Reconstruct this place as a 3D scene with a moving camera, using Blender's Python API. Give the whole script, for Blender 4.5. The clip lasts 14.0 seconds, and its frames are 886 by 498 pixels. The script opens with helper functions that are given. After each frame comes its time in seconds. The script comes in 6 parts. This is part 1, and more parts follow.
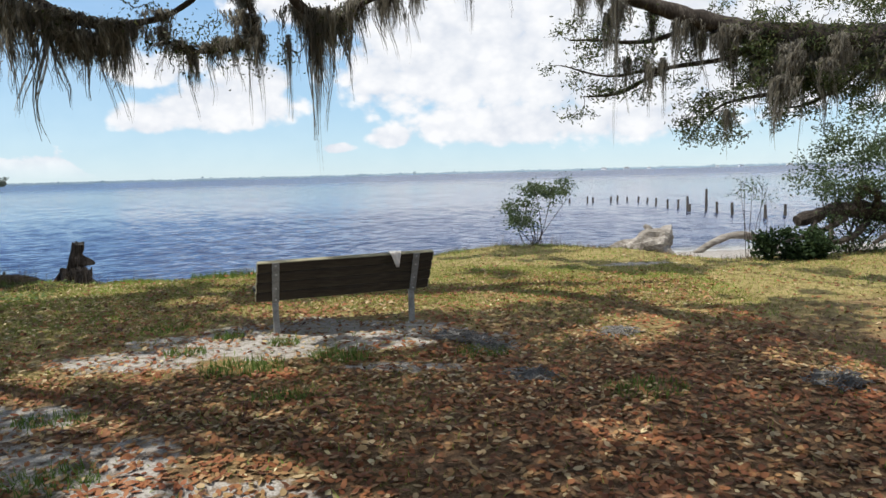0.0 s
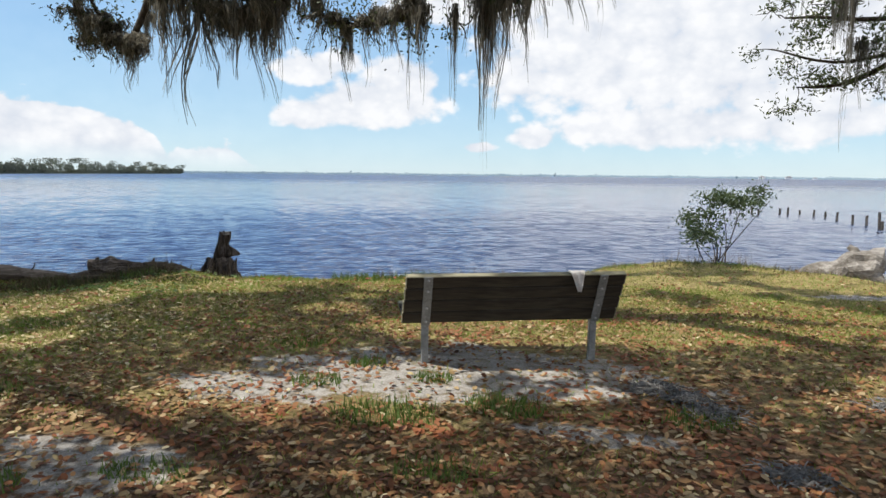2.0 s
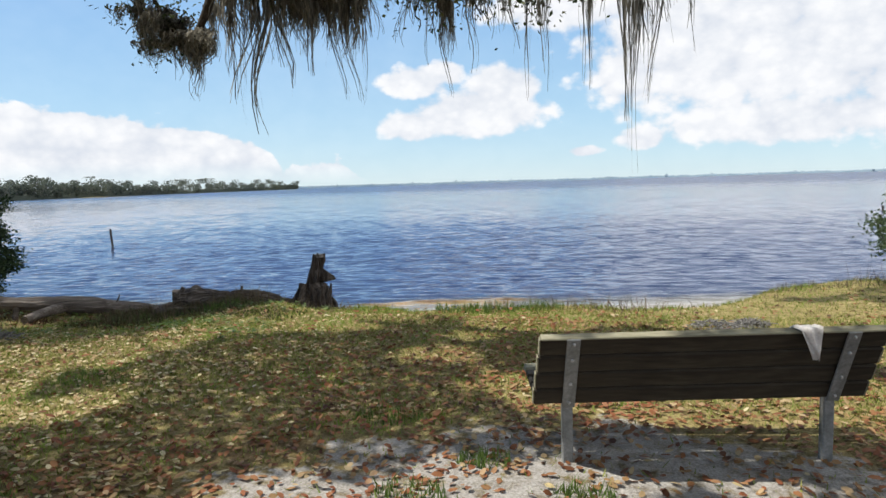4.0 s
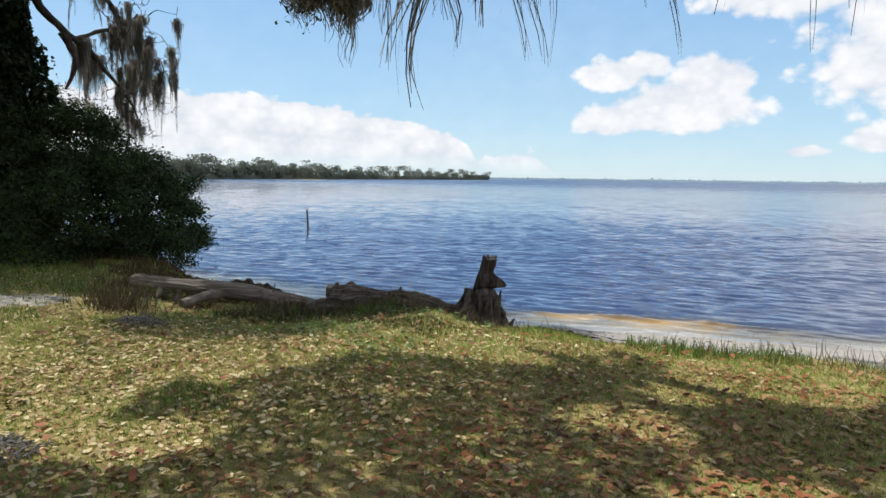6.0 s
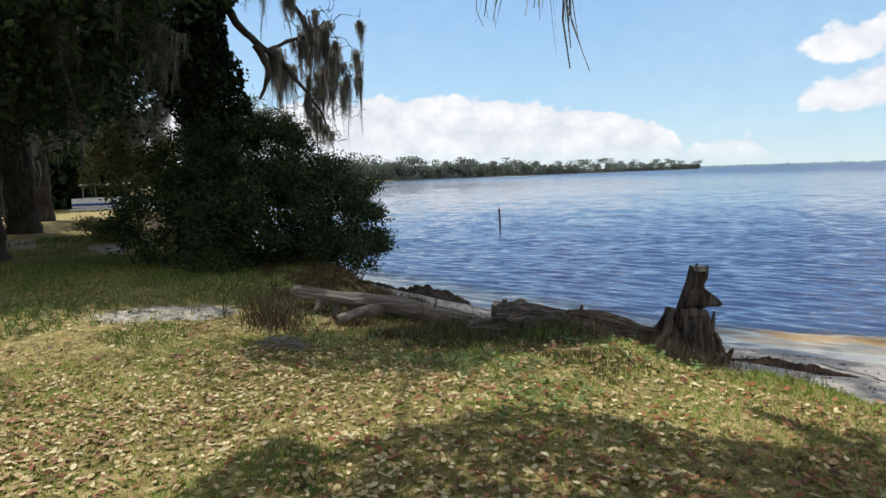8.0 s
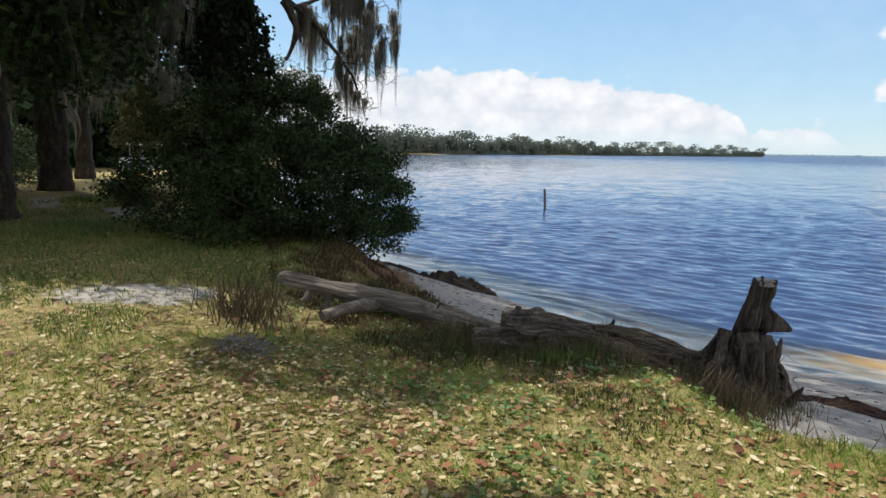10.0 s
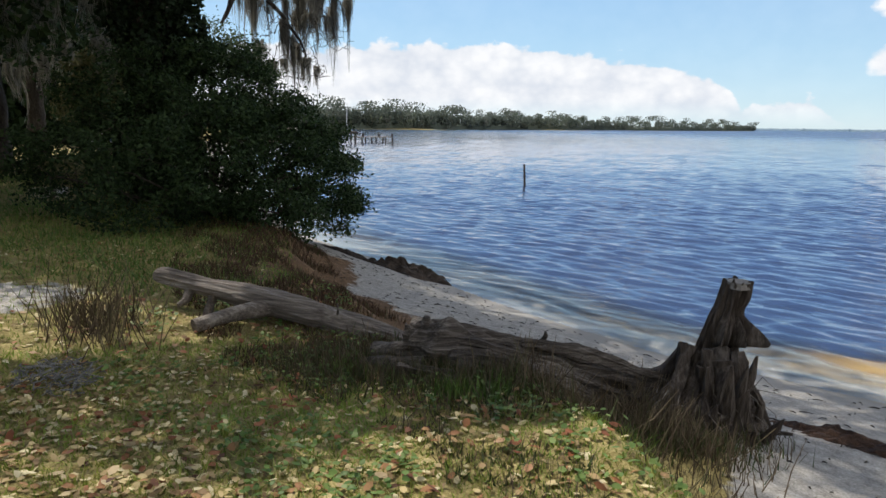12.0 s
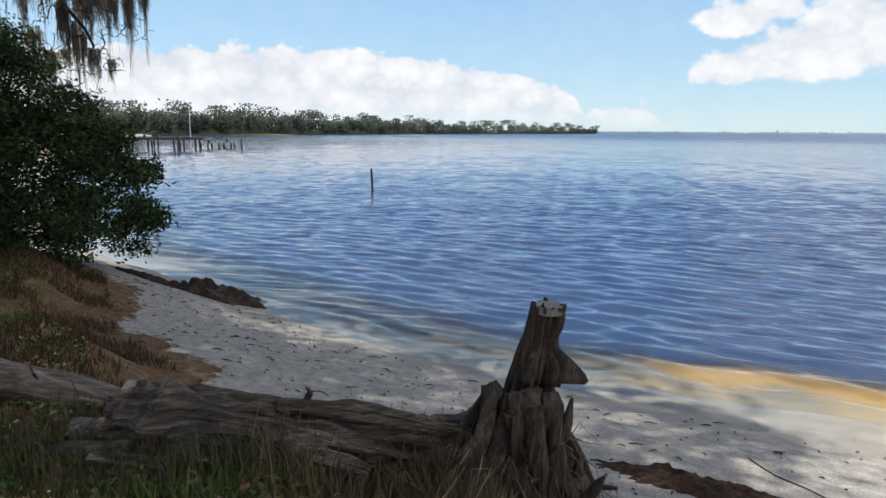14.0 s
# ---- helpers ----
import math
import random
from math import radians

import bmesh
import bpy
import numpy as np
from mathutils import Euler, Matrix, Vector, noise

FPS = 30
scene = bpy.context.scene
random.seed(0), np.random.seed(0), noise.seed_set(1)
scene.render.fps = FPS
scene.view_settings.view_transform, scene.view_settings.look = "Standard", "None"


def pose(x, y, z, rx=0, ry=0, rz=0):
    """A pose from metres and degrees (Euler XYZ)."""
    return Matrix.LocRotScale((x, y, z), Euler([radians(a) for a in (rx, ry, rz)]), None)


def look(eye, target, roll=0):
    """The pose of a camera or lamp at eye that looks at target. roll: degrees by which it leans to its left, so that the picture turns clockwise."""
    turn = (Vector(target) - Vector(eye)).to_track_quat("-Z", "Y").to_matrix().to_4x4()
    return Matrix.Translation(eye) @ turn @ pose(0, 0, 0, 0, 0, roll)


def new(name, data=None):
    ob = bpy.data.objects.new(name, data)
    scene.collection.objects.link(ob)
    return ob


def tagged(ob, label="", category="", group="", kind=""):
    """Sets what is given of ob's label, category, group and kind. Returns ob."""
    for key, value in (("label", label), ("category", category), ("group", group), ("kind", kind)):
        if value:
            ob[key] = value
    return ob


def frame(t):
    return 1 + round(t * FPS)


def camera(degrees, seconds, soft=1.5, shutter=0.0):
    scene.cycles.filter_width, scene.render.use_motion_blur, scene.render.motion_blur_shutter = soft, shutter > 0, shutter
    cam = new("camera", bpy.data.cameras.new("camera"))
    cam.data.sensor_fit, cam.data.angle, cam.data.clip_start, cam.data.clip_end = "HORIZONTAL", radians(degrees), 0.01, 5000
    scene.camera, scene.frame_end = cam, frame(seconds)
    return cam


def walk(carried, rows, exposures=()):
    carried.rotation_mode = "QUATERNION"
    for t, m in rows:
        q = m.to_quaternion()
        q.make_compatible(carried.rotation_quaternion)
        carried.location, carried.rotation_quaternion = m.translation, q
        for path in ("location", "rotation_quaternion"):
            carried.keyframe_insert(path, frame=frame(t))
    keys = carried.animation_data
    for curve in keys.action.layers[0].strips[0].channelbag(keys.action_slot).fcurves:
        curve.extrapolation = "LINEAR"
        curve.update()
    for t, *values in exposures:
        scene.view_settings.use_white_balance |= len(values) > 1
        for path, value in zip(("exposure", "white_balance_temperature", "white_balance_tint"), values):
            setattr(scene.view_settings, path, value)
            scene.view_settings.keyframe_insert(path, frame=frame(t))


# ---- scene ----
cam = camera(68.4, 14.0)
PATH = [
    (0, (0.162, 0.096, 1.575), (0.167, 2.083, 1.345), -1.5),
    (0.5, (-0.020, 0.394, 1.565), (-0.406, 2.338, 1.298), -0.7),
    (1, (-0.109, 0.692, 1.574), (-0.659, 2.599, 1.325), -0.2),
    (1.5, (-0.189, 1.042, 1.566), (-0.589, 2.993, 1.379), -0.9),
    (2, (-0.312, 1.455, 1.55), (-0.717, 3.400, 1.324), 0.6),
    (2.5, (-0.456, 1.888, 1.585), (-0.967, 3.811, 1.381), 1.9),
    (2.7, (-0.497, 2.063, 1.581), (-1.028, 3.977, 1.345), 1.1),
    (4.8, (-1.028, 3.680, 1.569), (-1.951, 5.442, 1.36), 0.1),
    (5, (-1.055, 3.869, 1.541), (-2.060, 5.566, 1.21), 0.8),
    (5.5, (-1.292, 4.175, 1.543), (-2.425, 5.801, 1.267), 1.4),
    (6, (-1.532, 4.491, 1.576), (-2.740, 6.070, 1.359), 0.8),
    (6.5, (-1.755, 4.841, 1.581), (-3.212, 6.189, 1.337), 0.6),
    (7, (-1.998, 5.157, 1.562), (-3.424, 6.537, 1.309), 0.6),
    (7.5, (-2.220, 5.420, 1.566), (-3.774, 6.663, 1.365), -0.6),
    (8, (-2.334, 5.751, 1.577), (-3.962, 6.890, 1.351), -1.7),
    (8.2, (-2.418, 5.861, 1.587), (-4.040, 7.020, 1.427), -1.0),
    (10.3, (-3.254, 6.974, 1.579), (-4.969, 7.952, 1.258), 1.6),
    (10.5, (-3.323, 7.091, 1.557), (-5.076, 8.007, 1.265), 1.3),
    (11, (-3.503, 7.442, 1.565), (-5.306, 8.250, 1.255), -0.0),
    (11.5, (-3.677, 7.772, 1.505), (-5.373, 8.770, 1.147), 1.3),
    (12, (-3.861, 8.094, 1.535), (-5.537, 9.119, 1.162), 0.8),
    (12.5, (-3.963, 8.412, 1.523), (-5.691, 9.337, 1.124), 2.1),
    (13, (-4.128, 8.713, 1.505), (-5.774, 9.796, 1.164), 0.9),
    (13.5, (-4.258, 9.000, 1.468), (-5.754, 10.257, 1.043), -2.4),
    (14, (-4.376, 9.267, 1.461), (-5.804, 10.622, 1.106), 0.4),
]
walk(cam, [(t, look(eye, target, roll)) for t, eye, target, roll in PATH])

# ---- world and sun ----
WATER = -1.05
SUN_EL, SUN_AZ = radians(56.0), math.atan2(-0.96, -0.28)
SUN_DIR = Vector((math.sin(SUN_AZ) * math.cos(SUN_EL), math.cos(SUN_AZ) * math.cos(SUN_EL), math.sin(SUN_EL)))
scene.view_settings.exposure = 0.3


def nd(tree, kind, inputs=(), **props):
    """One shader node with its settings and inputs; an input is a value or a socket to link from."""
    n = tree.nodes.new(kind)
    for k, v in props.items():
        setattr(n, k, v)
    for k, v in dict(inputs).items():
        if isinstance(v, bpy.types.NodeSocket):
            tree.links.new(v, n.inputs[k])
        else:
            n.inputs[k].default_value = v
    return n


def maths(tree, op, a, b=0.0, c=0.0, clamp=False):
    return nd(tree, "ShaderNodeMath", {0: a, 1: b, 2: c}, operation=op, use_clamp=clamp).outputs[0]


def smooth(tree, x, lo, hi):
    return nd(tree, "ShaderNodeMapRange", {0: x, 1: lo, 2: hi, 3: 0.0, 4: 1.0}, interpolation_type="SMOOTHSTEP").outputs[0]


def mix(tree, f, a, b, blend="MIX"):
    n = nd(tree, "ShaderNodeMix", {0: f}, data_type="RGBA", blend_type=blend)
    for k, v in ((6, a), (7, b)):
        if isinstance(v, bpy.types.NodeSocket):
            tree.links.new(v, n.inputs[k])
        else:
            n.inputs[k].default_value = (*v, 1.0)
    return n.outputs[2]


def ramp(tree, x, stops):
    n = nd(tree, "ShaderNodeValToRGB", {0: x})
    els = n.color_ramp.elements
    while len(els) < len(stops):
        els.new(0.5)
    for e, (p, c) in zip(els, stops):
        e.position, e.color = p, (*c, 1.0)
    return n.outputs[0]


def noise_tex(tree, vec, scale, detail=4.0, rough=0.55, distortion=0.0):
    return nd(tree, "ShaderNodeTexNoise", {"Vector": vec, "Scale": scale, "Detail": detail, "Roughness": rough, "Distortion": distortion}).outputs[0]


world = bpy.data.worlds.new("sky")
scene.world = world
world.use_nodes = True
wt = world.node_tree
wt.nodes.clear()
sky = nd(wt, "ShaderNodeTexSky", sky_type="NISHITA", sun_disc=False, sun_elevation=SUN_EL, sun_rotation=SUN_AZ % (2 * math.pi),
         altitude=0.0, air_density=1.0, dust_density=0.1, ozone_density=3.0)
way = nd(wt, "ShaderNodeTexCoord").outputs["Generated"]
sep = nd(wt, "ShaderNodeSeparateXYZ", {0: way})
elev = maths(wt, "MULTIPLY", maths(wt, "ARCSINE", sep.outputs[2]), 57.2958)
azim = maths(wt, "MULTIPLY", maths(wt, "ARCTAN2", sep.outputs[0], sep.outputs[1]), 57.2958)
puff_at = nd(wt, "ShaderNodeCombineXYZ", {0: azim, 1: maths(wt, "MULTIPLY", elev, 1.35), 2: 3.7}).outputs[0]
billow = nd(wt, "ShaderNodeTexVoronoi", {"Vector": puff_at, "Scale": 0.42, "Randomness": 1.0, "Smoothness": 0.35}, feature="SMOOTH_F1").outputs[0]
small_billow = nd(wt, "ShaderNodeTexVoronoi", {"Vector": puff_at, "Scale": 1.3, "Randomness": 1.0, "Smoothness": 0.4}, feature="SMOOTH_F1").outputs[0]
frayed = noise_tex(wt, puff_at, 0.5, 7.0, 0.6)
ragged = maths(wt, "SUBTRACT", maths(wt, "MULTIPLY_ADD", frayed, 1.1, 0.13), maths(wt, "MULTIPLY_ADD", billow, 0.75, maths(wt, "MULTIPLY", small_billow, 0.28)))
# a long low cumulus bank to the north-west, its tops falling away towards the open lake
bank_at = nd(wt, "ShaderNodeMapRange", {0: azim, 1: -110.0, 2: -26.0}).outputs[0]
bank_top = ramp(wt, bank_at, [((a + 110.0) / 84.0, (h / 10,) * 3) for a, h in ((-110, 4.5), (-80, 6.0), (-60, 6.6), (-54, 6.7), (-48, 6.0), (-42, 5.1), (-37, 4.0), (-34.5, 1.6), (-30, 2.5), (-27.2, 0.3))])
bank_gap = maths(wt, "SUBTRACT", maths(wt, "MULTIPLY_ADD", bank_top, 10.0, maths(wt, "MULTIPLY", ragged, 1.6)), elev)
bank = maths(wt, "MULTIPLY", smooth(wt, bank_gap, 0.0, 0.5), smooth(wt, azim, -26.5, -28.5))
bank = maths(wt, "MULTIPLY", bank, smooth(wt, elev, -0.6, 2.6))
# cumulus over the lake: bearing, height, half width and half height of each heap, in degrees
HEAPS = ((-23.0, 8.6, 3.4, 1.5), (-20.5, 9.3, 1.8, 1.2), (-18.0, 5.9, 6.5, 2.3), (-15.5, 8.0, 3.4, 2.2), (-23.5, 5.0, 3.0, 1.4), (3.0, 10.8, 12.5, 7.2), (-5.0, 8.3, 3.2, 2.4),
         (15.0, 10.0, 14.0, 7.0), (6.0, 4.2, 10.0, 2.0), (16.0, 4.6, 8.0, 2.4), (-4.0, 3.3, 2.2, 1.0), (-8.8, 2.4, 1.6, 0.5), (27.0, 9.0, 11.0, 5.5), (-9.0, 14.5, 9.0, 2.6))
heap = None
for bearing, height, half_wide, half_high in HEAPS:
    across = maths(wt, "DIVIDE", maths(wt, "SUBTRACT", azim, bearing), half_wide)
    upward = maths(wt, "DIVIDE", maths(wt, "SUBTRACT", elev, height), half_high)
    inside = maths(wt, "SUBTRACT", 1.0, maths(wt, "MULTIPLY_ADD", across, across, maths(wt, "MULTIPLY", upward, upward)))
    heap = inside if heap is None else maths(wt, "SMOOTH_MAX", heap, inside, 0.3)
heap = maths(wt, "ADD", heap, maths(wt, "MULTIPLY", ragged, 1.25))
heaps = smooth(wt, heap, -0.05, 0.7)
# loose cover higher up and behind
wide = noise_tex(wt, puff_at, 0.055, 7.0, 0.58)
beyond = maths(wt, "MAXIMUM", smooth(wt, elev, 13.0, 17.0), smooth(wt, maths(wt, "ABSOLUTE", maths(wt, "ADD", azim, 32.0)), 66.0, 80.0))
loose = maths(wt, "MULTIPLY", smooth(wt, maths(wt, "ADD", wide, nd(wt, "ShaderNodeMapRange", {0: azim, 1: -32.0, 2: 0.0, 3: -0.17, 4: 0.12}).outputs[0]), 0.44, 0.52), beyond)
veil = maths(wt, "MULTIPLY", noise_tex(wt, puff_at, 0.03, 3.0), 0.22)
cloud = maths(wt, "MAXIMUM", maths(wt, "MAXIMUM", bank, heaps), maths(wt, "MAXIMUM", loose, veil))
lump = maths(wt, "MULTIPLY_ADD", maths(wt, "ADD", ragged, maths(wt, "MULTIPLY", noise_tex(wt, puff_at, 0.13, 5.0, 0.55), 0.9)), 1.35, -0.25, clamp=True)
cloud_tone = mix(wt, lump, (5.9, 6.3, 7.0), (7.95, 8.05, 8.25))
clear = ramp(wt, maths(wt, "DIVIDE", elev, 90.0, clamp=True), ((0.0, (0.52, 0.72, 0.84)), (0.07, (0.35, 0.60, 0.82)), (0.19, (0.18, 0.43, 0.79)), (0.29, (0.125, 0.33, 0.69)), (0.5, (0.06, 0.18, 0.5)), (1.0, (0.04, 0.12, 0.38))))
clear = mix(wt, 1.0, clear, (9.6, 9.6, 9.6), "MULTIPLY")
haze = mix(wt, 0.72, sky.outputs[0], clear)
sky_tone = mix(wt, cloud, haze, cloud_tone)
nd(wt, "ShaderNodeOutputWorld", {0: nd(wt, "ShaderNodeBackground", {0: sky_tone, 1: 0.1}).outputs[0]})

sun_data = bpy.data.lights.new("sun", "SUN")
sun_data.energy, sun_data.angle, sun_data.color = 5.0, radians(0.53), (1.0, 0.95, 0.86)
new("sun", sun_data).matrix_world = look((0, 0, 60), Vector((0, 0, 60)) - SUN_DIR)


# ---- materials ----
def material(name, rough=0.9, metal=0.0, spec=0.3):
    m = bpy.data.materials.new(name)
    m.use_nodes = True
    t = m.node_tree
    b = t.nodes["Principled BSDF"]
    b.inputs["Roughness"].default_value, b.inputs["Metallic"].default_value = rough, metal
    b.inputs["Specular IOR Level"].default_value = spec
    return m, t, b


def bump(t, b, height, strength, distance):
    t.links.new(nd(t, "ShaderNodeBump", {"Height": height, "Strength": strength, "Distance": distance}).outputs[0], b.inputs["Normal"])


def coords(t, stretch=(1, 1, 1), space="Object"):
    return nd(t, "ShaderNodeMapping", {0: nd(t, "ShaderNodeTexCoord").outputs[space], 3: stretch}).outputs[0]


def weathered(name, dark, mid, pale, scale=6.0, stretch=(1, 1, 1), rough=0.9, relief=0.6, depth=0.02, metal=0.0, turn=0.0):
    """Grainy surface in three tones at two sizes, with relief; stretch lengthens the grain, turn is the grain's bearing."""
    m, t, b = material(name, rough, metal)
    v = nd(t, "ShaderNodeMapping", {0: nd(t, "ShaderNodeTexCoord").outputs["Object"], 2: (0, 0, radians(-turn))}).outputs[0]
    v = nd(t, "ShaderNodeMapping", {0: v, 3: stretch}).outputs[0]
    fine, broad = noise_tex(t, v, scale * 6, 6.0, 0.65), noise_tex(t, v, scale, 4.0, 0.6, 0.4)
    both = maths(t, "ADD", maths(t, "MULTIPLY", fine, 0.5), maths(t, "MULTIPLY", broad, 0.5))
    t.links.new(ramp(t, both, ((0.34, dark), (0.5, mid), (0.64, pale))), b.inputs["Base Color"])
    bump(t, b, both, relief, depth)
    return m


def leafy(name, tones, rough=0.55, through_light=0.3, spec=0.35, patch=None):
    """Leaves, each of its own tone, that let some light through."""
    m, t, b = material(name, rough, 0.0, spec)
    pick = nd(t, "ShaderNodeNewGeometry").outputs["Random Per Island"]
    tone = ramp(t, pick, [(i / max(1, len(tones) - 1), c) for i, c in enumerate(tones)])
    grain = noise_tex(t, coords(t), 30.0, 3.0)
    tone = mix(t, maths(t, "MULTIPLY", grain, 0.45), tone, (0.02, 0.02, 0.01), "MULTIPLY")
    if patch:
        here = noise_tex(t, coords(t), 1.1, 4.0, 0.65)
        tone = mix(t, maths(t, "MULTIPLY", smooth(t, here, 0.47, 0.62), 0.75), tone, patch)
    t.links.new(tone, b.inputs["Base Color"])
    glow = nd(t, "ShaderNodeBsdfTranslucent", {0: tone})
    both = nd(t, "ShaderNodeMixShader", {0: through_light, 1: b.outputs[0], 2: glow.outputs[0]})
    t.links.new(both.outputs[0], t.nodes["Material Output"].inputs[0])
    return m


BARK = weathered("oak_bark", (0.012, 0.010, 0.008), (0.045, 0.036, 0.028), (0.11, 0.095, 0.08), 5.0, (1, 1, 0.35), relief=1.0, depth=0.05)
PALE_BARK = weathered("pale_bark", (0.06, 0.05, 0.04), (0.14, 0.12, 0.1), (0.26, 0.23, 0.2), 4.0, (1, 1, 0.4), relief=0.8, depth=0.03)
DRIFT = weathered("driftwood", (0.045, 0.035, 0.028), (0.15, 0.125, 0.105), (0.31, 0.275, 0.24), 5.0, (0.12, 1.6, 1.6), relief=1.0, depth=0.03, turn=39)
ROTTEN = weathered("rotten_wood", (0.02, 0.015, 0.012), (0.085, 0.07, 0.058), (0.23, 0.2, 0.175), 5.0, (0.12, 1.8, 1.8), relief=1.0, depth=0.05, turn=64)
WHITE_DRIFT = weathered("bleached_driftwood", (0.07, 0.06, 0.05), (0.2, 0.18, 0.155), (0.38, 0.355, 0.32), 3.0, (0.4, 1, 1), relief=1.0, depth=0.03)
STUMP = weathered("stump_wood", (0.018, 0.013, 0.010), (0.062, 0.048, 0.038), (0.15, 0.125, 0.105), 3.0, (2.2, 2.2, 0.35), relief=1.0, depth=0.06)
STUMP_TOP = weathered("sawn_wood", (0.12, 0.11, 0.1), (0.22, 0.2, 0.18), (0.34, 0.31, 0.28), 9.0, relief=0.5, depth=0.01)
PEAT = weathered("wet_peat", (0.010, 0.007, 0.005), (0.03, 0.022, 0.016), (0.07, 0.05, 0.038), 9.0, relief=1.0, depth=0.04)
WEED_MAT = weathered("washed_up_weed", (0.014, 0.008, 0.005), (0.045, 0.024, 0.015), (0.10, 0.055, 0.032), 14.0, relief=1.0, depth=0.03)
BENCH_WOOD = weathered("bench_wood", (0.014, 0.011, 0.007), (0.038, 0.030, 0.02), (0.072, 0.06, 0.04), 3.0, (0.25, 2, 2), 0.8, 0.5, 0.006)
# paler bench wood, with the sunlight on its edges put into the colour
BENCH_EDGE = weathered("sunlit_board_edge", (0.12, 0.11, 0.07), (0.25, 0.235, 0.16), (0.38, 0.36, 0.26), 4.0, (0.3, 2, 2), 0.85, 0.5, 0.005)
STEEL = weathered("galvanised_steel", (0.15, 0.155, 0.15), (0.24, 0.245, 0.24), (0.33, 0.335, 0.33), 10.0, rough=0.6, relief=0.2, depth=0.003, metal=0.35)
BOLT = weathered("bolt_steel", (0.3, 0.3, 0.3), (0.45, 0.45, 0.45), (0.6, 0.6, 0.6), 20.0, rough=0.4, relief=0.1, depth=0.002, metal=0.8)
CLOTH = weathered("white_cloth", (0.5, 0.46, 0.42), (0.68, 0.63, 0.58), (0.8, 0.77, 0.72), 14.0, relief=0.5, depth=0.01)
PILE = weathered("old_piling", (0.025, 0.022, 0.02), (0.07, 0.06, 0.052), (0.15, 0.135, 0.12), 6.0, (1, 1, 0.3), relief=0.8, depth=0.02)
DOCK_WOOD = weathered("dock_wood", (0.1, 0.09, 0.075), (0.2, 0.18, 0.15), (0.34, 0.31, 0.27), 3.0, (0.4, 1, 1), relief=0.6, depth=0.01)
WHITE_PAINT = weathered("white_paint", (0.55, 0.55, 0.55), (0.72, 0.72, 0.72), (0.8, 0.8, 0.8), 3.0, rough=0.5, relief=0.1, depth=0.002)
ROOFING = weathered("roofing", (0.12, 0.11, 0.1), (0.2, 0.19, 0.18), (0.3, 0.29, 0.28), 2.0, relief=0.3, depth=0.01)
INK = weathered("faded_print", (0.12, 0.12, 0.13), (0.2, 0.2, 0.21), (0.28, 0.28, 0.29), 20.0, relief=0.1, depth=0.001)
BLUE_PAINT = weathered("blue_paint", (0.03, 0.07, 0.2), (0.05, 0.11, 0.3), (0.09, 0.16, 0.38), 3.0, rough=0.4, relief=0.1, depth=0.002)
FALLEN_MOSS = weathered("fallen_moss", (0.1, 0.095, 0.088), (0.2, 0.192, 0.18), (0.32, 0.31, 0.295), 16.0, relief=1.0, depth=0.03)

OAK_LEAF = leafy("oak_leaves", ((0.04, 0.065, 0.02), (0.075, 0.11, 0.035), (0.12, 0.155, 0.055), (0.2, 0.21, 0.085)), through_light=0.42)
DARK_LEAF = leafy("evergreen_leaves", ((0.013, 0.026, 0.009), (0.026, 0.05, 0.017), (0.042, 0.076, 0.025), (0.07, 0.11, 0.04)), 0.65, 0.25, 0.2)
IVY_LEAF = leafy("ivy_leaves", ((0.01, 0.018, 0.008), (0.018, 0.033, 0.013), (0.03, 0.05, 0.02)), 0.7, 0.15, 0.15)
SHRUB_LEAF = leafy("shrub_leaves", ((0.05, 0.085, 0.03), (0.085, 0.13, 0.05), (0.13, 0.18, 0.08)))
PALE_LEAF = leafy("willow_leaves", ((0.09, 0.10, 0.035), (0.15, 0.15, 0.06), (0.22, 0.2, 0.09)))
# leaf tones greyed and paled to carry the haze over the bay
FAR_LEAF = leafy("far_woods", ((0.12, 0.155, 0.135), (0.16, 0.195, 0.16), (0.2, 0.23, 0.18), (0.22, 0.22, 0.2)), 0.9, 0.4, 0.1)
# distance haze is put into these woods as a pale blue tone and faint glow
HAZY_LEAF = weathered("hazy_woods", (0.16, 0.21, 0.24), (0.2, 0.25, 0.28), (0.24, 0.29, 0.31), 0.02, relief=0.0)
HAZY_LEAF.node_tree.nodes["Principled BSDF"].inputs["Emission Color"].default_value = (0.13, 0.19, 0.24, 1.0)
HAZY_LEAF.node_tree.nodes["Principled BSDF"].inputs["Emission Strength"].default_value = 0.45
MOSS = leafy("spanish_moss", ((0.16, 0.152, 0.13), (0.26, 0.245, 0.205), (0.36, 0.34, 0.285), (0.45, 0.425, 0.36)), 0.95, 0.6, 0.1)
LITTER = leafy("fallen_leaves", ((0.08, 0.032, 0.014), (0.19, 0.07, 0.026), (0.28, 0.115, 0.042), (0.34, 0.18, 0.07), (0.38, 0.25, 0.11), (0.55, 0.43, 0.25)), 0.7, 0.12, patch=(0.25, 0.078, 0.03))
# paler litter of the west lawn, its tones raised to look sunlit
PALE_LITTER = leafy("sunlit_fallen_leaves", ((0.2, 0.115, 0.045), (0.38, 0.26, 0.12), (0.54, 0.42, 0.2), (0.64, 0.53, 0.29), (0.72, 0.63, 0.4)), 0.7, 0.1)
GRASS = leafy("grass_blades", ((0.13, 0.18, 0.03), (0.22, 0.28, 0.045), (0.34, 0.38, 0.08), (0.47, 0.44, 0.15)), 0.6, 0.35, patch=(0.2, 0.31, 0.045))
LUSH = leafy("lush_grass", ((0.08, 0.15, 0.025), (0.14, 0.23, 0.045), (0.22, 0.30, 0.08)), 0.55, 0.3)
